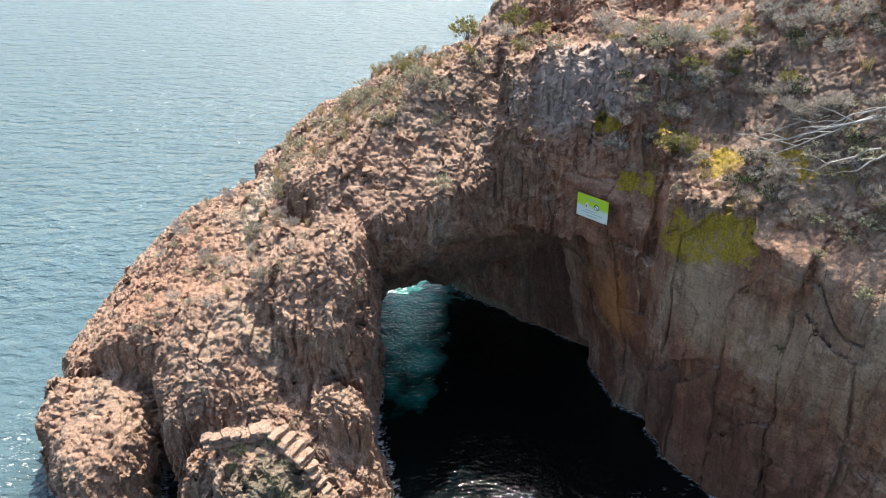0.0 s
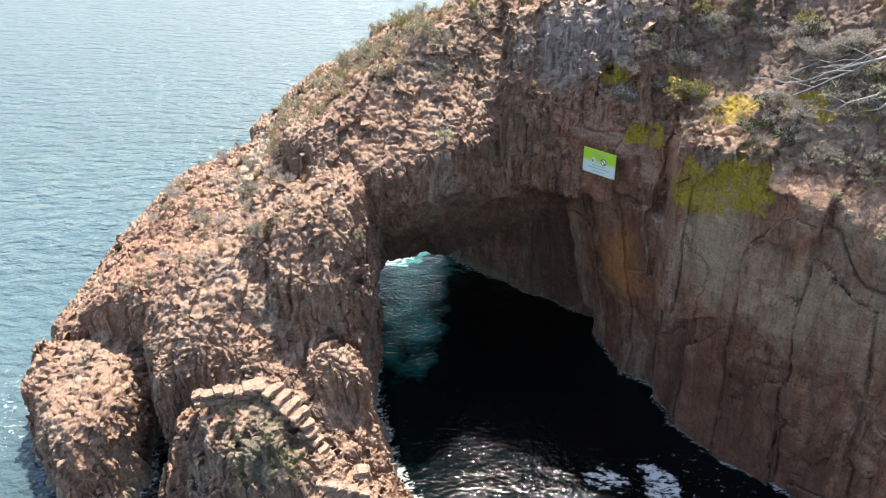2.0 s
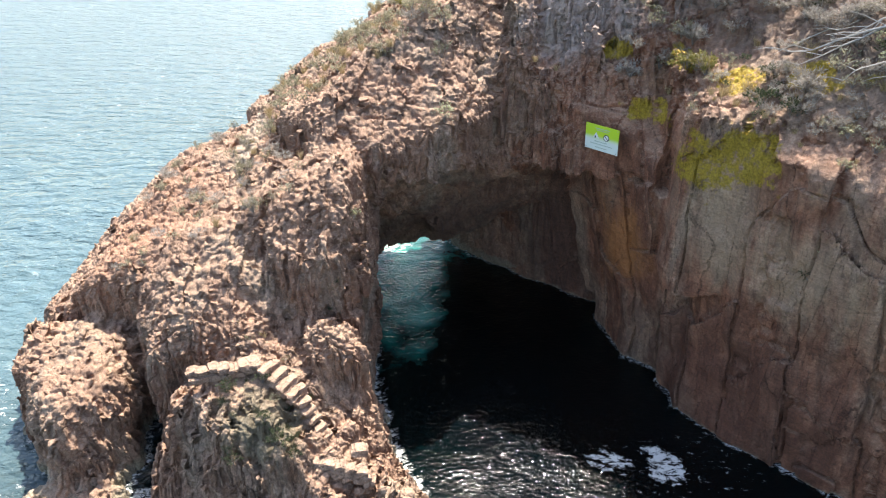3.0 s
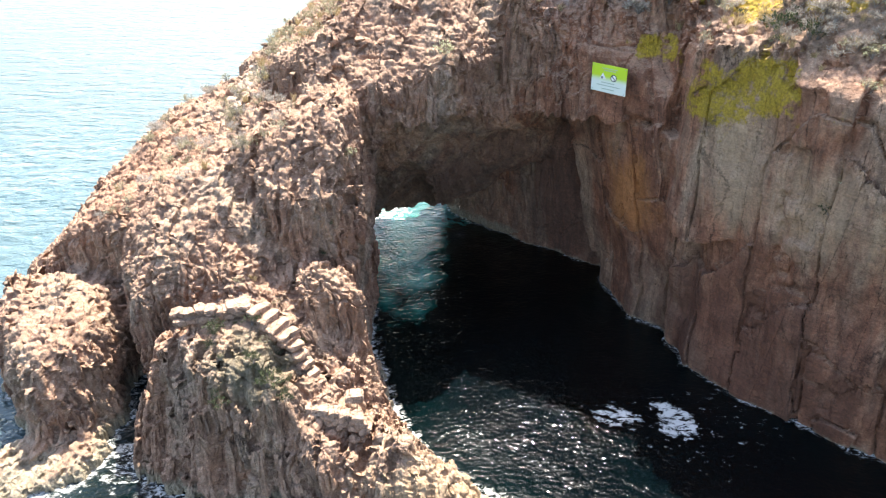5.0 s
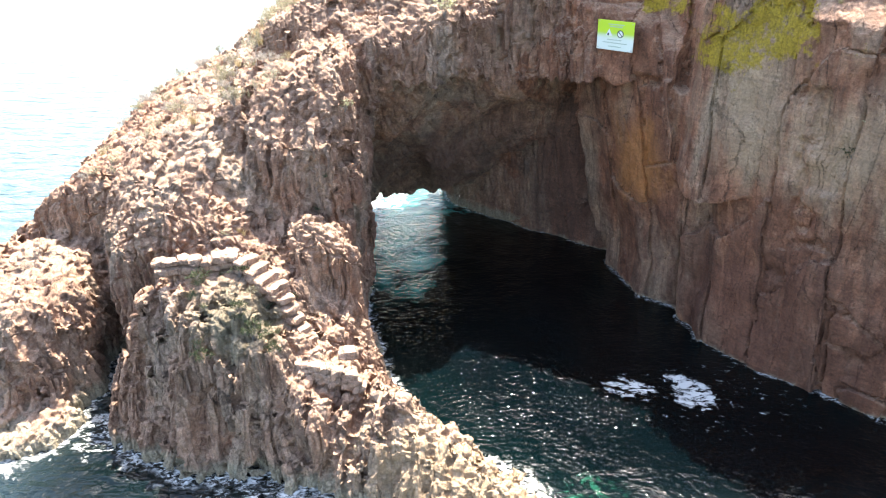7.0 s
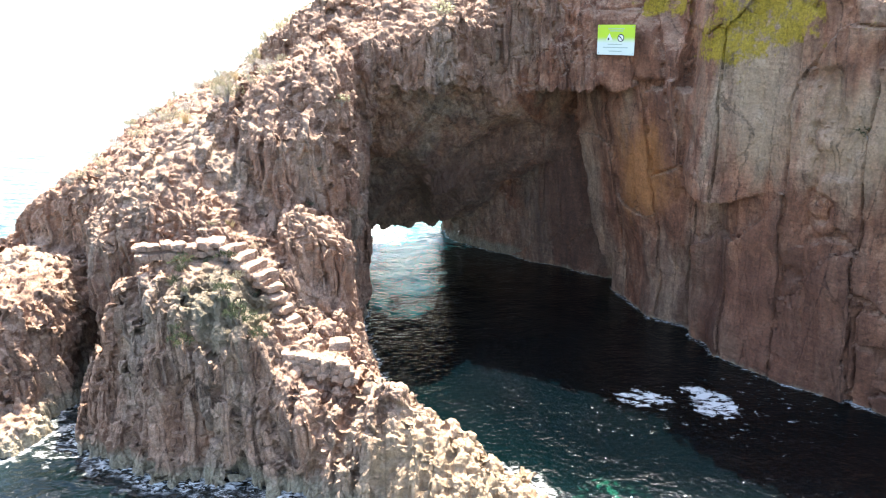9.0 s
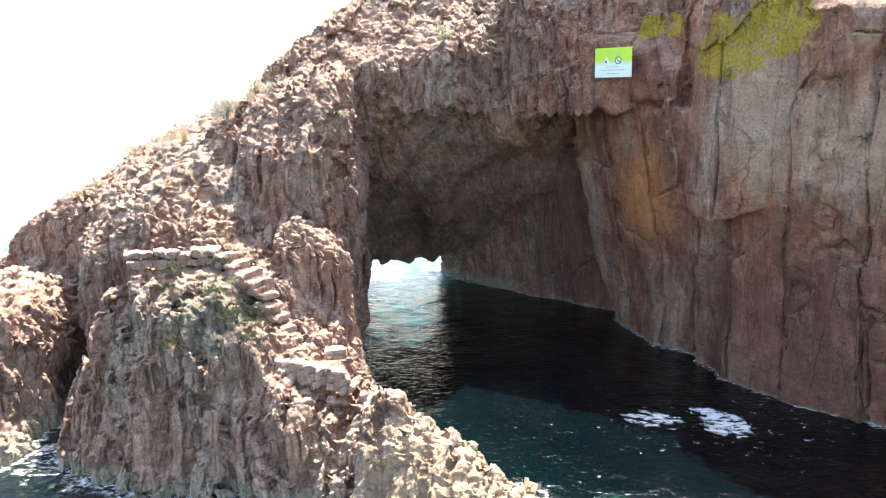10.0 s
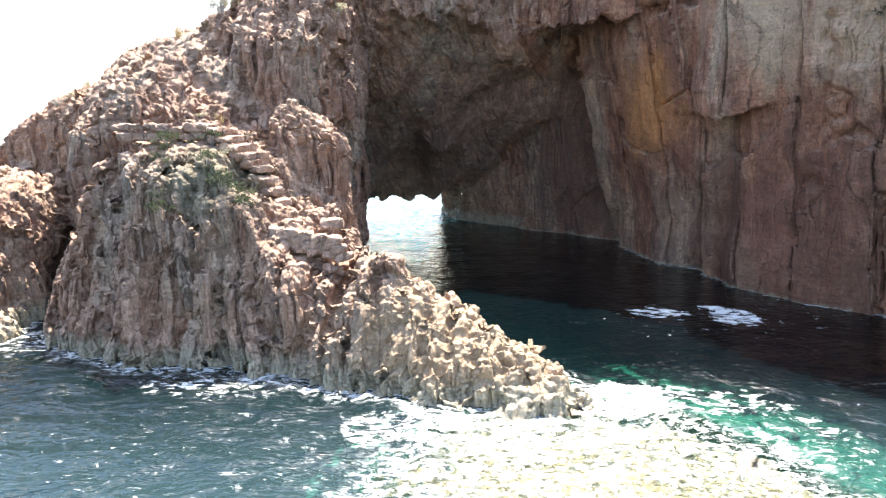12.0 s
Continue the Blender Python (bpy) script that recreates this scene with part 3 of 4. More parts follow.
headland = tagged(new("rock_arch"), "red and grey weathered rock headland with a natural sea arch", "rock arch", kind="structure")
left = np.ones(len(faces), bool)
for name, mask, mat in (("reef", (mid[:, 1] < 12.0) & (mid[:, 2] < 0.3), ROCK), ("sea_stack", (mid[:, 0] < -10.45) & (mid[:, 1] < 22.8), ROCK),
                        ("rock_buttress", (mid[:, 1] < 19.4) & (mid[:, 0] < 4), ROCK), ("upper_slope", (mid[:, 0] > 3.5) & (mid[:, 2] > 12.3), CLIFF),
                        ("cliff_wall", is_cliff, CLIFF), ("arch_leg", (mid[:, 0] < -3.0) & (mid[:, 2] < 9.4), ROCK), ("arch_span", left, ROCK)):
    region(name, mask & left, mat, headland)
    left &= ~mask
# ---- the sea: one sheet to the horizon, finest near the rocks ----
def axis(core_lo, core_hi, step, far):
    mid_part = np.arange(core_lo, core_hi, step)
    out, s = [core_hi], step
    while out[-1] < far:
        s *= 1.09
        out.append(out[-1] + s)
    lo, s = [core_lo - step], step
    while lo[-1] > -far:
        s *= 1.09
        lo.append(lo[-1] - s)
    return np.concatenate([lo[::-1], mid_part, out]).astype(np.float32)


sx, sy = axis(-22, 15, 0.14, 4000), axis(5, 38, 0.14, 4000)
SX, SY = np.meshgrid(sx, sy, indexing="ij")
flat = np.stack([SX.ravel(), SY.ravel(), np.zeros(SX.size)], 1).astype(np.float32)
open_sea = np.clip(np.maximum(np.abs(flat[:, 0] + 3) - 20, np.abs(flat[:, 1] - 22) - 17) / 30, 0, 1)
swell = 0.10 * vnoise(flat * (0.35, 0.22, 1) + (7, 3, 0), 5) + 0.055 * vnoise(flat * (0.9, 0.6, 1), 6) + 0.03 * vnoise(flat * (2.1, 1.5, 1), 8) + 0.014 * vnoise(flat * (4.4, 3.4, 1), 9)
lee = np.clip((flat[:, 0] + 5) / 2.5, 0, 1) * np.clip((flat[:, 1] - 12.5) / 4, 0, 1) * np.clip((36 - flat[:, 1]) / 3, 0, 1)
flat[:, 2] = swell * (1 - open_sea) * (1 - 0.6 * lee)
ii, jj = np.arange(len(sx) - 1), np.arange(len(sy) - 1)
A = (ii[:, None] * len(sy) + jj[None, :]).ravel()
sea_me = as_mesh("sea", flat, np.stack([A, A + len(sy), A + len(sy) + 1, A + 1], 1))
sea_me.polygons.foreach_set("use_smooth", np.ones(len(A), bool))
fx = np.clip((flat[:, 0] - LOW[0]) / STEP, 0, shore.shape[0] - 1.001)
fy = np.clip((flat[:, 1] - LOW[1]) / STEP, 0, shore.shape[1] - 1.001)
dist = shore[fx.astype(int), fy.astype(int)] + np.hypot(np.maximum(np.maximum(LOW[0] - flat[:, 0], flat[:, 0] - HIGH[0]), 0), np.maximum(np.maximum(LOW[1] - flat[:, 1], flat[:, 1] - HIGH[1]), 0))
sea_me.attributes.new("shore", "FLOAT", "POINT").data.foreach_set("value", dist.astype(np.float32))
for _ in range(4):
    bed[1:-1, 1:-1] = (bed[1:-1, 1:-1] * 2 + bed[:-2, 1:-1] + bed[2:, 1:-1] + bed[1:-1, :-2] + bed[1:-1, 2:]) / 6
inside = (flat[:, 0] > LOW[0]) & (flat[:, 0] < HIGH[0] - STEP) & (flat[:, 1] > LOW[1]) & (flat[:, 1] < HIGH[1] - STEP)
depth = np.where(inside, -bed[fx.astype(int), fy.astype(int)], 4.0)
sea_me.attributes.new("depth", "FLOAT", "POINT").data.foreach_set("value", depth.astype(np.float32))

WATER, nodes, links, bsdf = material("sea_water")
nt = WATER.node_tree
g, xyz, nz = where(nt)
pos = g.outputs["Position"]
at, dp = nt.nodes.new("ShaderNodeAttribute"), nt.nodes.new("ShaderNodeAttribute")
at.attribute_name, dp.attribute_name = "shore", "depth"
off, deepness = at.outputs["Fac"], dp.outputs["Fac"]
w1 = noise_tex(nt, mapped(nt, pos, (0.6, 1.0, 1), (0, 0, 12)), 1.5, 3, 0.5, 0.3)
w2 = noise_tex(nt, mapped(nt, pos, (0.7, 1.0, 1), (0, 0, -15)), 6.5, 3, 0.55, 0.4)
churn = noise_tex(nt, pos, 1.7, 7, 0.68, 0.6)
lace = noise_tex(nt, mapped(nt, pos, (1.0, 1.6, 1)), 4.0, 7, 0.72, 0.9)
streak = noise_tex(nt, mapped(nt, pos, (0.6, 1.3, 1), (0, 0, 35)), 4.2, 8, 0.75, 0.5)
deep = ramp(nt, noise_tex(nt, pos, 0.12, 3), [(0.3, (0.0003, 0.0018, 0.0026)), (0.7, (0.0005, 0.0028, 0.0038))])
# clear green water over pale rock; daylight through the cave's far end is painted green
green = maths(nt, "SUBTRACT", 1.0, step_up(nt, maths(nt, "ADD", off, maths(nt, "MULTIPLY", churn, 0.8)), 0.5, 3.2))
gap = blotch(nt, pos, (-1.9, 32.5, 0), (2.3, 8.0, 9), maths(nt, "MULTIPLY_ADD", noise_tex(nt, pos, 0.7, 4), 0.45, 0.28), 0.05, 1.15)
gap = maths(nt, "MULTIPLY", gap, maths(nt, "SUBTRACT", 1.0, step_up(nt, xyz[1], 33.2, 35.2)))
north = blotch(nt, pos, (3.6, 9.8, 0), (4.6, 3.6, 9), churn)
col = mix(nt, maths(nt, "MULTIPLY", green, 0.03), deep, (0.006, 0.07, 0.06))
col = mix(nt, maths(nt, "MULTIPLY", north, maths(nt, "MULTIPLY", green, 0.9)), col, (0.008, 0.075, 0.045))
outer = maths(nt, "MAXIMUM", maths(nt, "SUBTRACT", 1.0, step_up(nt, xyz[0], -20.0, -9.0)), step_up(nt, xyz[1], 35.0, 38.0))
# water in front: base paled to stand in for mirrored sky
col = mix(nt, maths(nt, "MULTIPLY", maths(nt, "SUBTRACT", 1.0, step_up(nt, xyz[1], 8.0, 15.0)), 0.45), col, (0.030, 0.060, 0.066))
# open sea: its own blue, with sky glare and haze painted into it
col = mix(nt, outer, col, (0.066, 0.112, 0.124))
col = mix(nt, maths(nt, "MULTIPLY", blotch(nt, pos, (-1.5, 37.0, 0), (4.5, 3.5, 9), churn), 0.8), col, (0.02, 0.12, 0.11))
# glow of that daylight in the cave water, put into the base colour
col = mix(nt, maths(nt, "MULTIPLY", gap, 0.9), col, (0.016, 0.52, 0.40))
# foam: a thin line along the rocks, broken water at the toe, drifting scum in the cove
edge = maths(nt, "ADD", off, maths(nt, "MULTIPLY", maths(nt, "SUBTRACT", churn, 0.5), 1.1))
foam = maths(nt, "MULTIPLY", maths(nt, "SUBTRACT", 1.0, step_up(nt, maths(nt, "MULTIPLY", edge, maths(nt, "SUBTRACT", 1.0, maths(nt, "MULTIPLY", maths(nt, "SUBTRACT", 1.0, step_up(nt, xyz[1], 14.5, 18.0)), 0.62))), 0.0, 0.24)), step_up(nt, lace, 0.45, 0.60))
# patches at (-3.5, 9.4) and (-9, 10.5): foam streaks standing in for reflected sky
for centre, radii, cut in (((7.9, 18.3, 0), (0.65, 0.85, 9), 0.43), ((7.9, 17.9, 0), (3.4, 1.9, 9), 0.60), ((5.9, 18.5, 0), (0.8, 0.45, 9), 0.46),
                           ((-0.6, 11.6, 0), (1.5, 0.7, 9), 0.48), ((1.6, 11.3, 0), (1.7, 0.9, 9), 0.47), ((3.4, 12.7, 0), (1.1, 0.8, 9), 0.42),
                           ((5.0, 12.6, 0), (1.6, 0.55, 9), 0.50), ((6.3, 11.0, 0), (0.8, 1.2, 9), 0.52), ((0.5, 9.6, 0), (5.0, 2.2, 9), 0.60), ((-3.5, 9.4, 0), (5.5, 3.2, 9), 0.60), ((-9.0, 10.5, 0), (5.0, 4.0, 9), 0.63), ((-4.6, 13.6, 0), (1.6, 0.6, 9), 0.50),
                           ((-17.9, 22.5, 0), (1.6, 4.0, 9), 0.56), ((-13.4, 15.8, 0), (2.0, 1.4, 9), 0.46), ((-9.9, 16.3, 0), (1.0, 1.0, 9), 0.5),
                           ((-3.6, 36.0, 0), (1.6, 2.2, 9), 0.47)):
    web = maths(nt, "MULTIPLY", blotch(nt, pos, centre, radii, churn), step_up(nt, streak, cut, cut + 0.1))
    foam = maths(nt, "MAXIMUM", foam, web)
col = mix(nt, foam, col, (0.58, 0.60, 0.58))
links.new(col, bsdf.inputs["Base Color"])
links.new(maths(nt, "ADD", maths(nt, "MULTIPLY_ADD", step_up(nt, off, 4.0, 40.0), 0.14, 0.045), maths(nt, "MULTIPLY", foam, 0.6)), bsdf.inputs["Roughness"])
bsdf.inputs["IOR"].default_value = 1.333
sheltered = maths(nt, "MULTIPLY", step_up(nt, xyz[0], -5.0, -2.5), maths(nt, "MULTIPLY", step_up(nt, xyz[1], 12.5, 16.5), maths(nt, "SUBTRACT", 1.0, step_up(nt, xyz[1], 33.0, 36.0))))
far = step_up(nt, off, 25.0, 250.0)
long_waves = maths(nt, "MULTIPLY", maths(nt, "SUBTRACT", 1.0, maths(nt, "MULTIPLY", sheltered, maths(nt, "SUBTRACT", 0.9, maths(nt, "MULTIPLY", gap, 0.15)))), maths(nt, "SUBTRACT", 1.0, maths(nt, "MULTIPLY", far, 0.5)))
ripples = maths(nt, "MULTIPLY", maths(nt, "SUBTRACT", 1.0, maths(nt, "MULTIPLY", sheltered, maths(nt, "SUBTRACT", 0.5, maths(nt, "MULTIPLY", gap, 0.9)))), maths(nt, "SUBTRACT", 1.0, maths(nt, "MULTIPLY", far, 0.4)))
w0 = noise_tex(nt, mapped(nt, pos, (0.45, 1.2, 1), (0, 0, -14)), 0.62, 4, 0.55, 0.5)
n0 = bump(nt, maths(nt, "MULTIPLY", w0, maths(nt, "MULTIPLY", step_up(nt, off, 1.5, 7.0), maths(nt, "SUBTRACT", 1.0, sheltered))), 1.0, 0.75)
n1 = bump(nt, maths(nt, "MULTIPLY", w1, long_waves), 1.0, 0.36, n0)
n2 = bump(nt, maths(nt, "MULTIPLY", w2, ripples), 0.9, 0.075, n1)
links.new(n2, bsdf.inputs["Normal"])
clear = nt.nodes.new("ShaderNodeBsdfTransparent")
clear.inputs[0].default_value = (0.93, 0.97, 0.91, 1)
gloss = nt.nodes.new("ShaderNodeBsdfGlossy")
gloss.inputs["Roughness"].default_value = 0.08
links.new(n2, gloss.inputs["Normal"])
fres = nt.nodes.new("ShaderNodeFresnel")
fres.inputs["IOR"].default_value = 1.333
links.new(n2, fres.inputs["Normal"])
film_sh, over = nt.nodes.new("ShaderNodeMixShader"), nt.nodes.new("ShaderNodeMixShader")
links.new(fres.outputs[0], film_sh.inputs[0])
links.new(clear.outputs[0], film_sh.inputs[1])
links.new(gloss.outputs[0], film_sh.inputs[2])
see = maths(nt, "MULTIPLY", maths(nt, "SUBTRACT", 1.0, step_up(nt, deepness, 0.2, 0.9)), maths(nt, "SUBTRACT", 1.0, foam))
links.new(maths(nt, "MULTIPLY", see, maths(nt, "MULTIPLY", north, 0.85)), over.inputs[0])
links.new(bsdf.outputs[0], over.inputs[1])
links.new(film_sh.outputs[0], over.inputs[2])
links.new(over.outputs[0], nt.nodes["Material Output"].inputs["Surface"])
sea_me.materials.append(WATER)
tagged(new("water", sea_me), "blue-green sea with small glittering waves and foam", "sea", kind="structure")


# ---- small builders ----
def plain(name, stops, scale=6.0, rough=0.8, bumpy=0.0):
    m, nodes, links, bsdf = material(name)
    nt = m.node_tree
    tc = nt.nodes.new("ShaderNodeTexCoord")
    n = noise_tex(nt, tc.outputs["Object"], scale, 5, 0.6)
    rnd = nt.nodes.new("ShaderNodeObjectInfo")
    n = maths(nt, "ADD", n, maths(nt, "MULTIPLY", maths(nt, "SUBTRACT", rnd.outputs["Random"], 0.5), 0.3))
    links.new(ramp(nt, n, stops), bsdf.inputs["Base Color"])
    bsdf.inputs["Roughness"].default_value = rough
    if bumpy:
        links.new(bump(nt, n, 0.6, bumpy), bsdf.inputs["Normal"])
    return m


def leafy(name, stops):
    """Leaves: colour by leaf, some light through them."""
    m, nodes, links, bsdf = material(name)
    nt = m.node_tree
    g = nt.nodes.new("ShaderNodeNewGeometry")
    rnd = nt.nodes.new("ShaderNodeObjectInfo")
    f = maths(nt, "ADD", maths(nt, "MULTIPLY", g.outputs["Random Per Island"], 0.7), maths(nt, "MULTIPLY", rnd.outputs["Random"], 0.3))
    col = ramp(nt, f, stops)
    links.new(col, bsdf.inputs["Base Color"])
    bsdf.inputs["Roughness"].default_value = 0.7
    bsdf.inputs["Specular IOR Level"].default_value = 0.25
    thin, both = nt.nodes.new("ShaderNodeBsdfTranslucent"), nt.nodes.new("ShaderNodeMixShader")
    links.new(col, thin.inputs[0])
    both.inputs[0].default_value = 0.35
    links.new(bsdf.outputs[0], both.inputs[1])
    links.new(thin.outputs[0], both.inputs[2])
    links.new(both.outputs[0], nt.nodes["Material Output"].inputs["Surface"])
    return m


def part(name, bm, mat, parent, label=""):
    me = bpy.data.meshes.new(name)
    bm.to_mesh(me)
    bm.free()
    me.materials.append(mat)
    ob = new(name, me)
    ob.parent = parent
    return tagged(ob, label)


def quad_part(name, verts, faces, mat, parent, label=""):
    me = as_mesh(name, np.array(verts, np.float32), np.array(faces, np.int32))
    me.materials.append(mat)
    ob = new(name, me)
    ob.parent = parent
    return tagged(ob, label)


def box(bm, size, m=Matrix(), bevel=0.0):
    got = bmesh.ops.create_cube(bm, size=1.0, matrix=m @ Matrix.Diagonal((*size, 1)))
    if bevel:
        edges = list({e for v in got["verts"] for e in v.link_edges})
        bmesh.ops.bevel(bm, geom=edges, offset=bevel, segments=1, affect="EDGES")


def tube(points, radii, sides=5):
    """Verts and quads of a tapered tube along points."""
    vs, fs = [], []
    for k, (p, r) in enumerate(zip(points, radii)):
        ahead = (Vector(points[min(k + 1, len(points) - 1)]) - Vector(points[max(k - 1, 0)])).normalized()
        side = ahead.orthogonal().normalized()
        other = ahead.cross(side)
        for j in range(sides):
            a = 2 * math.pi * j / sides
            vs.append(Vector(p) + (side * math.cos(a) + other * math.sin(a)) * r)
        if k:
            b = (k - 1) * sides
            fs += [(b + j, b + (j + 1) % sides, b + sides + (j + 1) % sides, b + sides + j) for j in range(sides)]
    return vs, fs


def joined(pieces):
    vs, fs = [], []
    for v, f in pieces:
        fs += [tuple(i + len(vs) for i in q) for q in f]
        vs += v
    return [tuple(v) for v in vs], fs


rng = random.Random(11)


def ground_at(x, y, z):
    """The place of the rock surface nearest to a point."""
    k = np.argmin(((verts - np.array((x, y, z), np.float32)) ** 2).sum(1))
    return Vector(verts[k].tolist()), Vector(nrm[k].tolist())


def scatter(lo, hi, count, flat_least=0.4, seed=1):
    """Places spread over the rock within a box, where it is flat enough."""
    ok = np.nonzero(np.all((verts > lo) & (verts < hi), axis=1) & (nrm[:, 2] > flat_least))[0]
    picked = np.random.RandomState(seed).choice(ok, min(count, len(ok)), replace=False) if len(ok) else []
    return [Vector(verts[k].tolist()) for k in picked]


# ---- plants ----
SAGE = leafy("sage_leaves", [(0.0, (0.16, 0.145, 0.085)), (0.5, (0.30, 0.275, 0.18)), (1.0, (0.48, 0.44, 0.31))])
STRAW = leafy("dry_grass", [(0.0, (0.22, 0.16, 0.08)), (0.5, (0.38, 0.29, 0.15)), (1.0, (0.52, 0.43, 0.26))])
LIME = leafy("yellow_green_leaves", [(0.0, (0.10, 0.095, 0.03)), (0.5, (0.21, 0.19, 0.06)), (1.0, (0.36, 0.30, 0.12))])
DARK = leafy("dark_leaves", [(0.0, (0.025, 0.035, 0.018)), (0.6, (0.06, 0.075, 0.035)), (1.0, (0.12, 0.13, 0.07))])
OLIVE = leafy("grey_green_leaves", [(0.0, (0.05, 0.06, 0.035)), (0.6, (0.11, 0.12, 0.07)), (1.0, (0.20, 0.19, 0.12))])
CREAM = leafy("cream_flowers", [(0.0, (0.30, 0.32, 0.14)), (0.5, (0.50, 0.50, 0.30)), (1.0, (0.68, 0.66, 0.50))])
ASH = leafy("grey_dry_twigs", [(0.0, (0.16, 0.14, 0.12)), (0.5, (0.32, 0.29, 0.25)), (1.0, (0.52, 0.48, 0.42))])
BLEACHED = plain("bleached_wood", [(0.2, (0.27, 0.25, 0.22)), (0.8, (0.46, 0.43, 0.39))], 20, 0.85, 0.01)
BARK = plain("grey_bark", [(0.2, (0.12, 0.10, 0.085)), (0.8, (0.30, 0.27, 0.24))], 20, 0.9, 0.01)


def leaf_quads(r, centre, out, length, width):
    """One bent leaf of two quads."""
    d = (out + Vector((r.gauss(0, 0.5), r.gauss(0, 0.5), r.gauss(0, 0.5) + 0.15))).normalized()
    s = d.cross(Vector((r.gauss(0, 1), r.gauss(0, 1), r.gauss(0, 1)))).normalized() * width
    up = d.cross(s).normalized() * length * 0.15
    a, b, c = centre, centre + d * length * 0.5 + up, centre + d * length
    return [a - s * 0.4, a + s * 0.4, b + s, b - s, c + s * 0.3, c - s * 0.3], [(0, 1, 2, 3), (3, 2, 4, 5)]


def shrub(name, seed, label, category, group, leaf, heads=None, stems=11, leaves=16, length=0.10, width=0.022, spread=0.55):
    """A low bush about one metre across: woody stems that fan out, leaves in clumps along their ends."""
    r = random.Random(seed)
    ob = tagged(new(name), label, category, group)
    wood, green, bloom = [], [], []
    for k in range(stems):
        a, lean = 2 * math.pi * (k + r.random()) / stems, spread * (0.25 + 0.75 * r.random())
        tip = Vector((math.cos(a) * lean, math.sin(a) * lean, 0.25 + 0.5 * r.random() * (1.1 - lean)))
        mid_p = Vector((tip.x * 0.4, tip.y * 0.4, tip.z * 0.65))
        wood.append(tube([Vector((0, 0, -0.12)), mid_p, tip], [0.014, 0.010, 0.004], 3))
        for c in range(3):
            t = 0.45 + 0.55 * (c + r.random()) / 3
            hub = mid_p.lerp(tip, t) + Vector((r.gauss(0, 0.06), r.gauss(0, 0.06), r.gauss(0, 0.05)))
            for q in range(leaves // 3 + 1):
                green.append(leaf_quads(r, hub + Vector((r.gauss(0, 0.05), r.gauss(0, 0.05), r.gauss(0, 0.045))), (tip - mid_p).normalized(), length * r.uniform(0.6, 1.3), width * r.uniform(0.7, 1.3)))
        if heads:
            for q in range(9):
                bloom.append(leaf_quads(r, tip + Vector((r.gauss(0, 0.05), r.gauss(0, 0.05), 0.02 + abs(r.gauss(0, 0.03)))), Vector((0, 0, 1)), 0.06, 0.035))
    quad_part("woody_base", *joined(wood), BARK, ob)
    quad_part("foliage", *joined(green), leaf, ob)
    if heads:
        tagged(quad_part("bloom", *joined(bloom), heads, ob, "clusters of small cream flowers"), kind="stuff")
    return ob


def tuft(name, seed, label, group, leaf, blades=60, height=0.5, lean=0.45):
    r = random.Random(seed)
    ob = tagged(new(name), label, "grass", group)
    out = []
    for k in range(blades):
        a, l = r.random() * 6.283, lean * r.random()
        base = Vector((r.gauss(0, 0.07), r.gauss(0, 0.07), -0.04))
        d = Vector((math.cos(a) * l, math.sin(a) * l, 1)).normalized()
        h = height * r.uniform(0.5, 1.2)
        s = d.cross(Vector((math.sin(a), -math.cos(a), 0.2))).normalized() * 0.008
        m1, tip = base + d * h * 0.55, base + d * h + Vector((math.cos(a) * l * h * 0.6, math.sin(a) * l * h * 0.6, -0.12 * h * l))
        out.append(([base - s, base + s, m1 + s, m1 - s, tip + s * 0.2, tip - s * 0.2], [(0, 1, 2, 3), (3, 2, 4, 5)]))
    quad_part("clump", *joined(out), leaf, ob)
    return ob


KINDS = {
    "sage": shrub("sage_bush", 1, "low grey-green bush rooted between the rocks", "bush", "bushes on the headland", SAGE),
    "sage2": shrub("sage_bush", 2, "low grey-green bush rooted between the rocks", "bush", "bushes on the headland", SAGE, None, 15, 18, 0.08, 0.018, 0.5),
    "straw": tuft("dry_grass_tuft", 3, "tuft of dry straw-coloured grass on the rock", "dry grass on the headland", STRAW),
    "lime": shrub("yellow_green_bush", 4, "leafy yellow-green bush on the rock ridge", "bush", "yellow-green bushes", LIME, None, 14, 22, 0.09, 0.028, 0.5),
    "dark": shrub("dark_bush", 5, "small dark green bush on the cliff slope", "bush", "dark bushes on the cliff", DARK, None, 12, 20, 0.09, 0.022, 0.55),
    "ash": shrub("dry_bush", 6, "dry grey leafless bush of fine twigs", "bush", "dry bushes on the cliff", ASH, None, 18, 30, 0.15, 0.009, 0.6),
    "cream": shrub("flowering_bush", 7, "pale bush with cream flower heads on the cliff", "bush", "flowering bushes on the cliff", SAGE, CREAM, 12, 12, 0.09, 0.022, 0.5),
    "green": tuft("green_grass_tuft", 8, "tuft of grey-green grass below the stone steps", "green grass by the steps", OLIVE, 60, 0.34, 0.9),
}
used = set()


def plant(kind, place, size):
    m = Matrix.Translation(place) @ pose(0, 0, 0, rng.uniform(-10, 10), rng.uniform(-10, 10), rng.uniform(0, 360))
    if kind in used:
        ob = copy_thing(KINDS[kind], m)
    else:
        used.add(kind)
        ob = KINDS[kind]
        ob.matrix_basis = m
    ob.scale = (size, size, size * rng.uniform(0.8, 1.15))


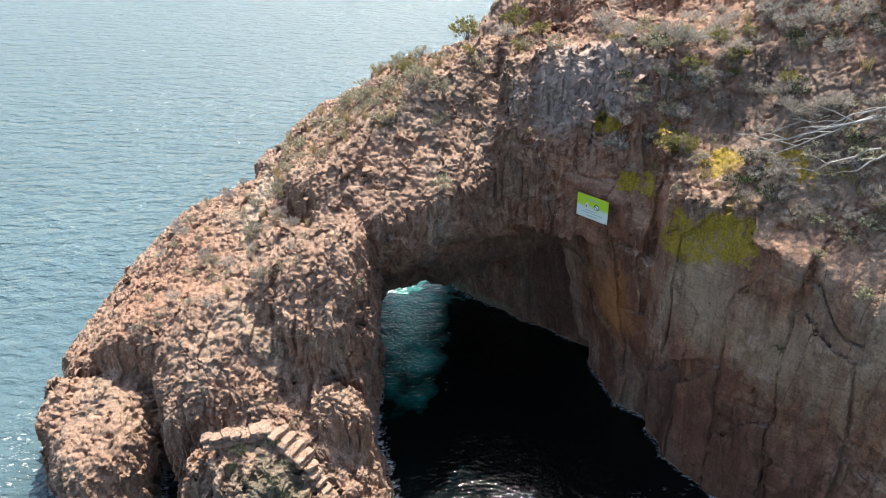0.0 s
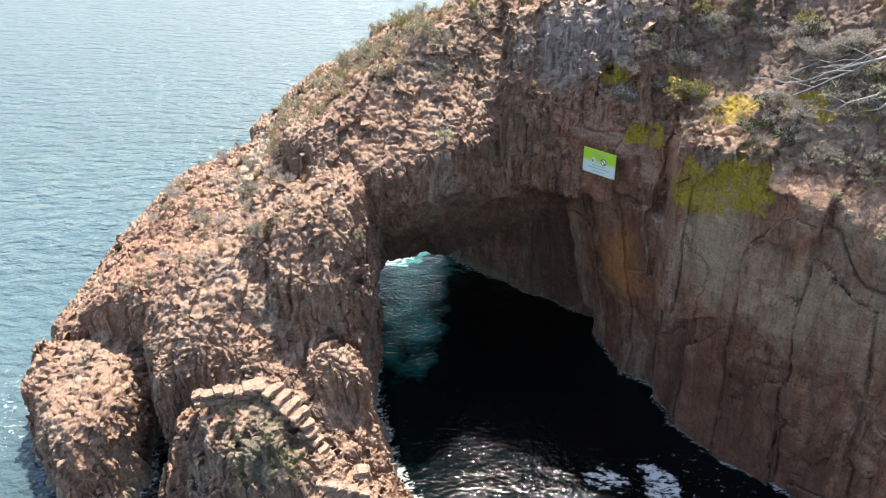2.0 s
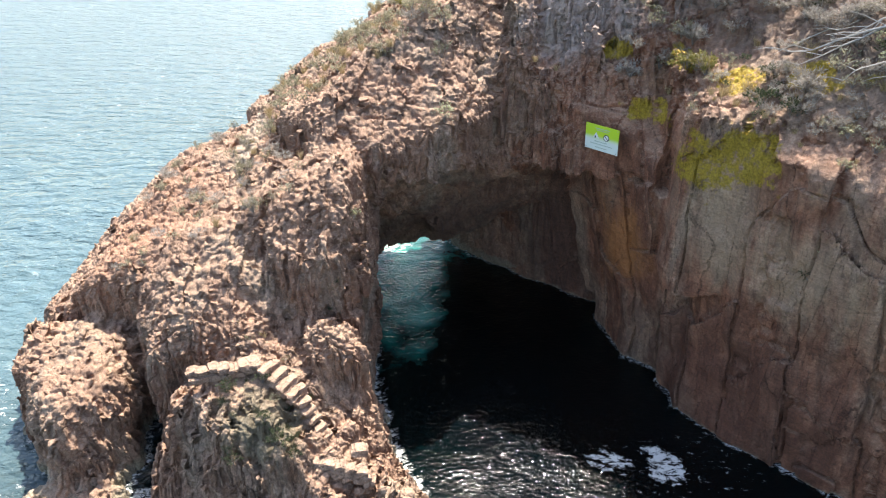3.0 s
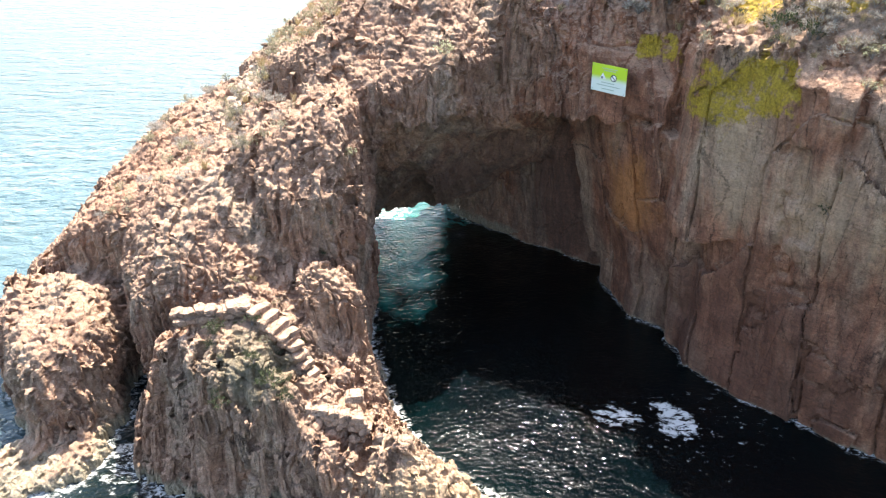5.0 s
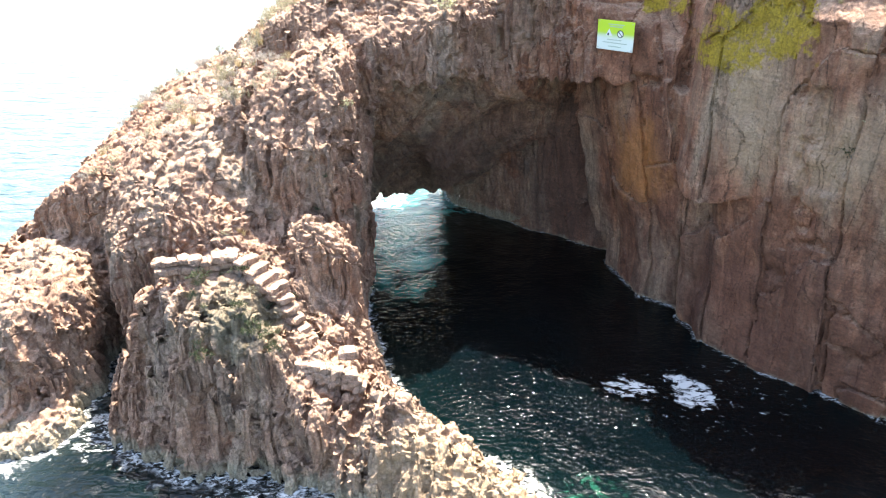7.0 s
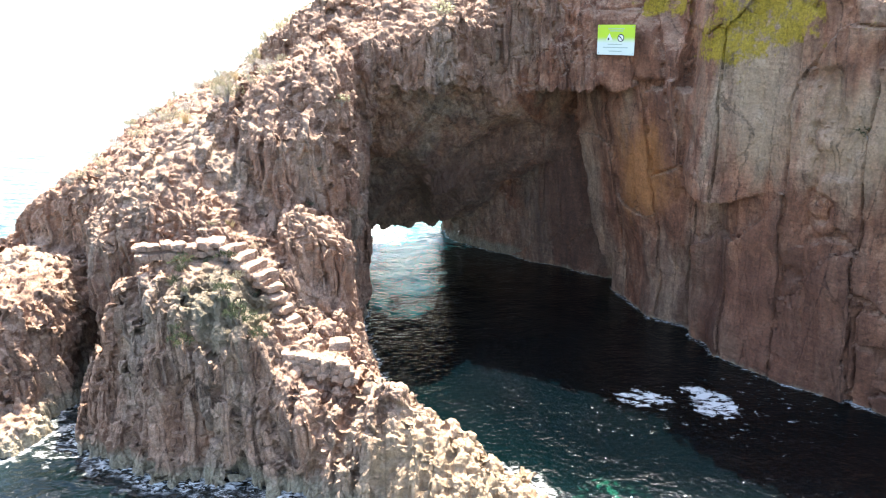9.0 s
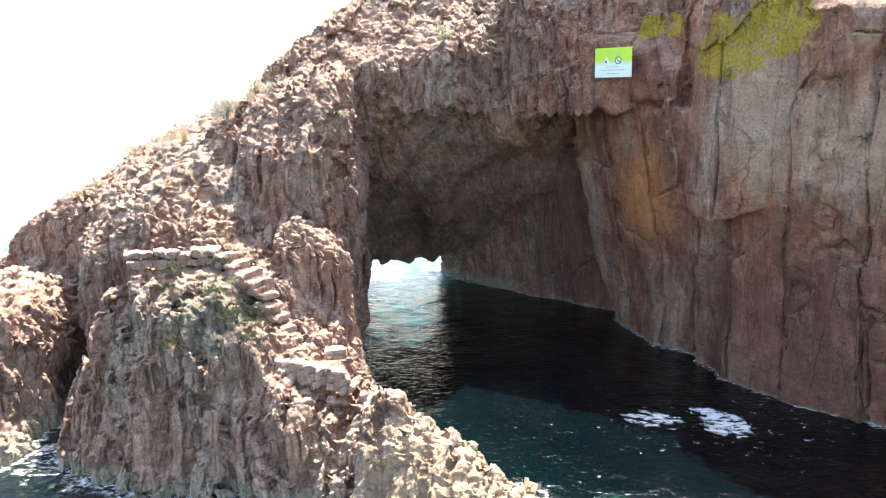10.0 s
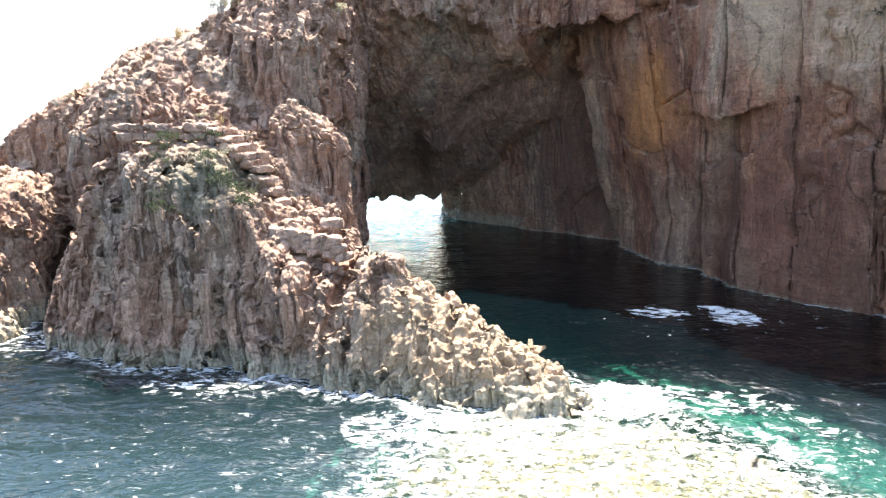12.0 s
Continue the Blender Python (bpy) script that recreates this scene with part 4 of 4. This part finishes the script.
for lo, hi, count, flat, kinds_in, small_size, big_size, seed in (
        ((-8, 27, 9.0), (0, 33.4, 17), 120, 0.35, ("sage", "sage2", "straw", "straw", "sage"), 0.5, 1.05, 21),
        ((-2, 28, 13), (5, 34, 18), 26, 0.3, ("sage", "lime", "straw", "ash"), 0.45, 1.0, 22),
        ((-13, 21.5, 5.5), (-4.5, 31, 9.9), 64, 0.5, ("sage", "sage2", "straw", "ash"), 0.35, 0.75, 23),
        ((-9, 16.5, 4.3), (-4, 19.5, 6.5), 8, 0.5, ("sage", "straw"), 0.25, 0.45, 24),
        ((6.5, 17, 12.2), (16, 30, 19), 230, 0.25, ("ash", "ash", "sage", "dark", "ash", "straw", "sage2", "ash", "lime"), 0.4, 1.0, 25),
        ((7.0, 18, 11.3), (13.5, 24.5, 13.2), 34, 0.35, ("dark", "ash", "straw", "sage2"), 0.35, 0.7, 26),
        ((11.2, 16.5, 10.5), (14.5, 20.5, 15.5), 26, 0.15, ("cream", "cream", "sage"), 0.45, 0.8, 27),
        ((-6.9, 15.2, 2.9), (-4.3, 17.3, 4.9), 22, 0.25, ("green", "green", "dark"), 0.4, 0.8, 28)):
    for p in scatter(lo, hi, count, flat, seed):
        plant(rng.choice(kinds_in), p, rng.uniform(small_size, big_size))
for kind, place, size in (("cream", (0.0, 24.4, 10.8), 0.85), ("cream", (-2.9, 21.6, 8.4), 0.45), ("lime", (0.5, 33.0, 16.2), 1.5), ("lime", (3.3, 32.0, 16.6), 1.3),
                          ("cream", (11.7, 18.9, 8.4), 0.6), ("dark", (11.7, 18.8, 8.0), 0.5), ("straw", (8.9, 22.1, 12.2), 1.0), ("straw", (9.5, 21.8, 12.2), 1.1),
                          ("straw", (9.9, 21.4, 12.1), 0.9), ("lime", (6.1, 26.2, 13.0), 0.5), ("straw", (4.2, 26.4, 12.2), 0.7), ("straw", (3.2, 26.3, 12.4), 0.6),
                          ("green", (-3.6, 20.1, 6.6), 0.5), ("green", (-3.9, 20.0, 5.6), 0.5), ("cream", (6.2, 27.0, 9.0), 0.4)):
    plant(kind, ground_at(*place)[0], size)


def dead_branch(seed, start, end, thick):
    """A bleached fallen branch with side twigs."""
    r = random.Random(seed)
    a, b = ground_at(*start)[0] + Vector((0, 0, 0.5)), ground_at(*end)[0] + Vector((0, 0, 0.45))
    ob = tagged(new("dead_branch"), "bleached grey dead branch lying on the shrubs", "branch", "dead branches on the cliff")
    ob.location = a
    span = b - a
    pts = [span * t + Vector((r.gauss(0, 0.07), r.gauss(0, 0.07), r.gauss(0, 0.05) + 0.25 * t * (1 - t))) for t in (0, 0.2, 0.4, 0.6, 0.8, 1)]
    quad_part("limb", *joined([tube(pts, [thick * (1 - 0.75 * k / 5) for k in range(6)], 6)]), BLEACHED, ob)
    for k in range(1, 6):
        d = (span.normalized() + Vector((r.gauss(0, 0.6), r.gauss(0, 0.6), r.gauss(0.15, 0.4)))).normalized() * span.length * r.uniform(0.2, 0.42)
        base = pts[k]
        quad_part("twig", *joined([tube([base, base + d * 0.5 + Vector((0, 0, 0.05)), base + d], [thick * 0.4, thick * 0.3, thick * 0.12], 4)]), BLEACHED, ob)


for seed, start, end, thick in ((1, (12.6, 19.6, 15.2), (10.6, 21.5, 13.4), 0.049), (2, (12.4, 20.0, 15.0), (10.9, 20.9, 13.2), 0.039), (3, (13.0, 19.4, 15.6), (11.5, 20.6, 14.4), 0.042),
                                (4, (12.6, 19.0, 14.4), (11.3, 19.9, 13.3), 0.035), (5, (11.8, 20.7, 14.6), (10.3, 21.9, 13.6), 0.031), (6, (13.0, 18.6, 14.6), (12.0, 19.4, 13.2), 0.035)):
    dead_branch(seed, start, end, thick)

# ---- the warning board on the arch ----
BOARD, nodes, links, bsdf = material("board_print")
nt = BOARD.node_tree
tc = nt.nodes.new("ShaderNodeTexCoord")
sp = nt.nodes.new("ShaderNodeSeparateXYZ")
links.new(tc.outputs["Object"], sp.inputs[0])
grime = noise_tex(nt, tc.outputs["Object"], 3.0, 5)
links.new(mix(nt, maths(nt, "MULTIPLY", grime, 0.12), ramp(nt, step_up(nt, sp.outputs[2], -0.12, 0.12), [(0.0, (0.72, 0.80, 0.72)), (1.0, (0.50, 0.72, 0.02))]), (0.35, 0.33, 0.25)), bsdf.inputs["Base Color"])
bsdf.inputs["Roughness"].default_value = 0.45
INK = plain("dark_ink", [(0.2, (0.04, 0.05, 0.05)), (0.8, (0.07, 0.08, 0.08))])
FADED = plain("faded_ink", [(0.2, (0.36, 0.46, 0.36)), (0.8, (0.42, 0.52, 0.42))])
PALE = plain("pale_print", [(0.2, (0.74, 0.76, 0.72)), (0.8, (0.8, 0.82, 0.78))])
STEEL = plain("bolt_steel", [(0.2, (0.30, 0.29, 0.28)), (0.8, (0.45, 0.44, 0.43))], 30, 0.45)
sign = tagged(new("warning_sign"), "green and white printed warning board bolted to the rock", "sign")
sign.matrix_basis = Matrix.Translation((5.76, 24.28, 10.2)) @ pose(0, 0, 0, 3, 0, -46)
W, H = 1.42, 0.97
bm = bmesh.new()
box(bm, (W, 0.03, H), Matrix(), 0.006)
part("panel", bm, BOARD, sign)


def bar(x, z, w, h, mat, name="text_line", y=-0.0185):
    b2 = bmesh.new()
    box(b2, (w, 0.004, h), Matrix.Translation((x, y, z)))
    part(name, b2, mat, sign)


for x, z, w in ((0.02, 0.36, 0.62), (0.02, 0.29, 0.5), (-0.02, -0.14, 0.55), (0.0, -0.24, 0.95), (0.0, -0.36, 0.5)):
    bar(x, z, w, 0.028, FADED)
for x, turn, mat, name in ((-0.24, 0, PALE, "triangle_mark"),):
    b2 = bmesh.new()
    bmesh.ops.create_cone(b2, cap_ends=True, segments=3, radius1=0.15, radius2=0.15, depth=0.004, matrix=pose(x, -0.0185, 0.06, 90, 0, 0) @ pose(0, 0, 0, 0, 0, 0))
    part(name, b2, mat, sign)
bar(-0.27, 0.03, 0.06, 0.08, INK, "figure_mark", -0.022)
b2 = bmesh.new()
bmesh.ops.create_cone(b2, cap_ends=True, segments=28, radius1=0.125, radius2=0.125, depth=0.004, matrix=pose(0.2, -0.0185, 0.07, 90))
part("round_mark", b2, INK, sign)
b2 = bmesh.new()
bmesh.ops.create_cone(b2, cap_ends=True, segments=28, radius1=0.095, radius2=0.095, depth=0.004, matrix=pose(0.2, -0.022, 0.07, 90))
part("round_field", b2, PALE, sign)
b2 = bmesh.new()
box(b2, (0.2, 0.004, 0.03), pose(0.2, -0.0255, 0.07, 0, 45, 0))
part("slash_mark", b2, INK, sign)
for x in (-0.65, 0.65):
    for z in (-0.43, 0.43):
        b2 = bmesh.new()
        bmesh.ops.create_cone(b2, cap_ends=True, segments=8, radius1=0.02, radius2=0.014, depth=0.014, matrix=pose(x, -0.021, z, 90))
        part("bolt", b2, STEEL, sign)

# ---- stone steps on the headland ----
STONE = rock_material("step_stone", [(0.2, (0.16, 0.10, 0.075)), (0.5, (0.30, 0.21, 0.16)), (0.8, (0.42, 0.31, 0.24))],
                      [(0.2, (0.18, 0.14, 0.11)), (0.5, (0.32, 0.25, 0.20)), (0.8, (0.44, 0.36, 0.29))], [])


def hewn(name, seed, centre, size, turn, parent):
    """A rough-hewn block: bevelled, bulged and chipped."""
    r = random.Random(seed)
    b = bmesh.new()
    box(b, size, Matrix())
    bmesh.ops.subdivide_edges(b, edges=b.edges[:], cuts=3, use_grid_fill=True)
    for v in b.verts:
        p = v.co
        edge = sum(abs(abs(p[k]) - size[k] / 2) < 1e-4 for k in range(3))
        w = noise.noise_vector(p * 5 + Vector((seed * 3.1, 0, 0)))
        v.co = p * (1 - 0.07 * (edge - 1)) + w * 0.06 + noise.noise_vector(p * 14) * 0.02
    b.transform(pose(*centre, r.uniform(-3, 3), r.uniform(-3, 3), turn + r.uniform(-4, 4)))
    return part(name, b, STONE, parent)


steps = tagged(new("stone_steps"), "flight of rough pale stone steps built on the headland", "steps")
# the path ledge of laid stones
for k in range(7):
    j = random.Random(k)
    hewn("ledge_stone", k, (-7.85 + 0.31 * k, 17.18 + 0.085 * k + j.uniform(-0.05, 0.05), 5.10 + j.uniform(-0.05, 0.04)), (j.uniform(0.3, 0.46), 0.34 + 0.05 * k, j.uniform(0.14, 0.2)), 16 + j.uniform(-9, 9), steps)
    hewn("wall_stone", 20 + k, (-7.75 + 0.31 * k, 17.14 + 0.085 * k + j.uniform(-0.04, 0.04), 4.90), (j.uniform(0.3, 0.42), 0.4, 0.2), 16 + j.uniform(-8, 8), steps)
for k in range(4):
    hewn("step", 40 + k, (-5.55 + 0.30 * k, 17.58 - 0.17 * k, 5.02 - 0.19 * k), (0.80, 0.30, 0.15), 62, steps)
    hewn("step_riser", 50 + k, (-5.55 + 0.30 * k, 17.58 - 0.17 * k, 4.84 - 0.19 * k), (0.76, 0.34, 0.22), 62, steps)
for k in range(5):
    hewn("step", 60 + k, (-4.45 + 0.16 * k, 16.95 - 0.10 * k, 4.15 - 0.26 * k), (0.5, 0.36, 0.17), 50, steps)
landing = tagged(new("stone_landing"), "low wall and landing of rough laid stones", "landing")
for k in range(5):
    for row in range(3):
        hewn("wall_stone", 80 + k * 3 + row, (-3.85 + 0.33 * k + 0.12 * row, 15.72 - 0.05 * k - 0.04 * row, 2.86 - 0.05 * k - 0.17 * row), (0.36, 0.42, 0.18), 4, landing)
hewn("cap_stone", 99, (-2.65, 16.1, 2.95), (0.55, 0.45, 0.22), 10, landing)
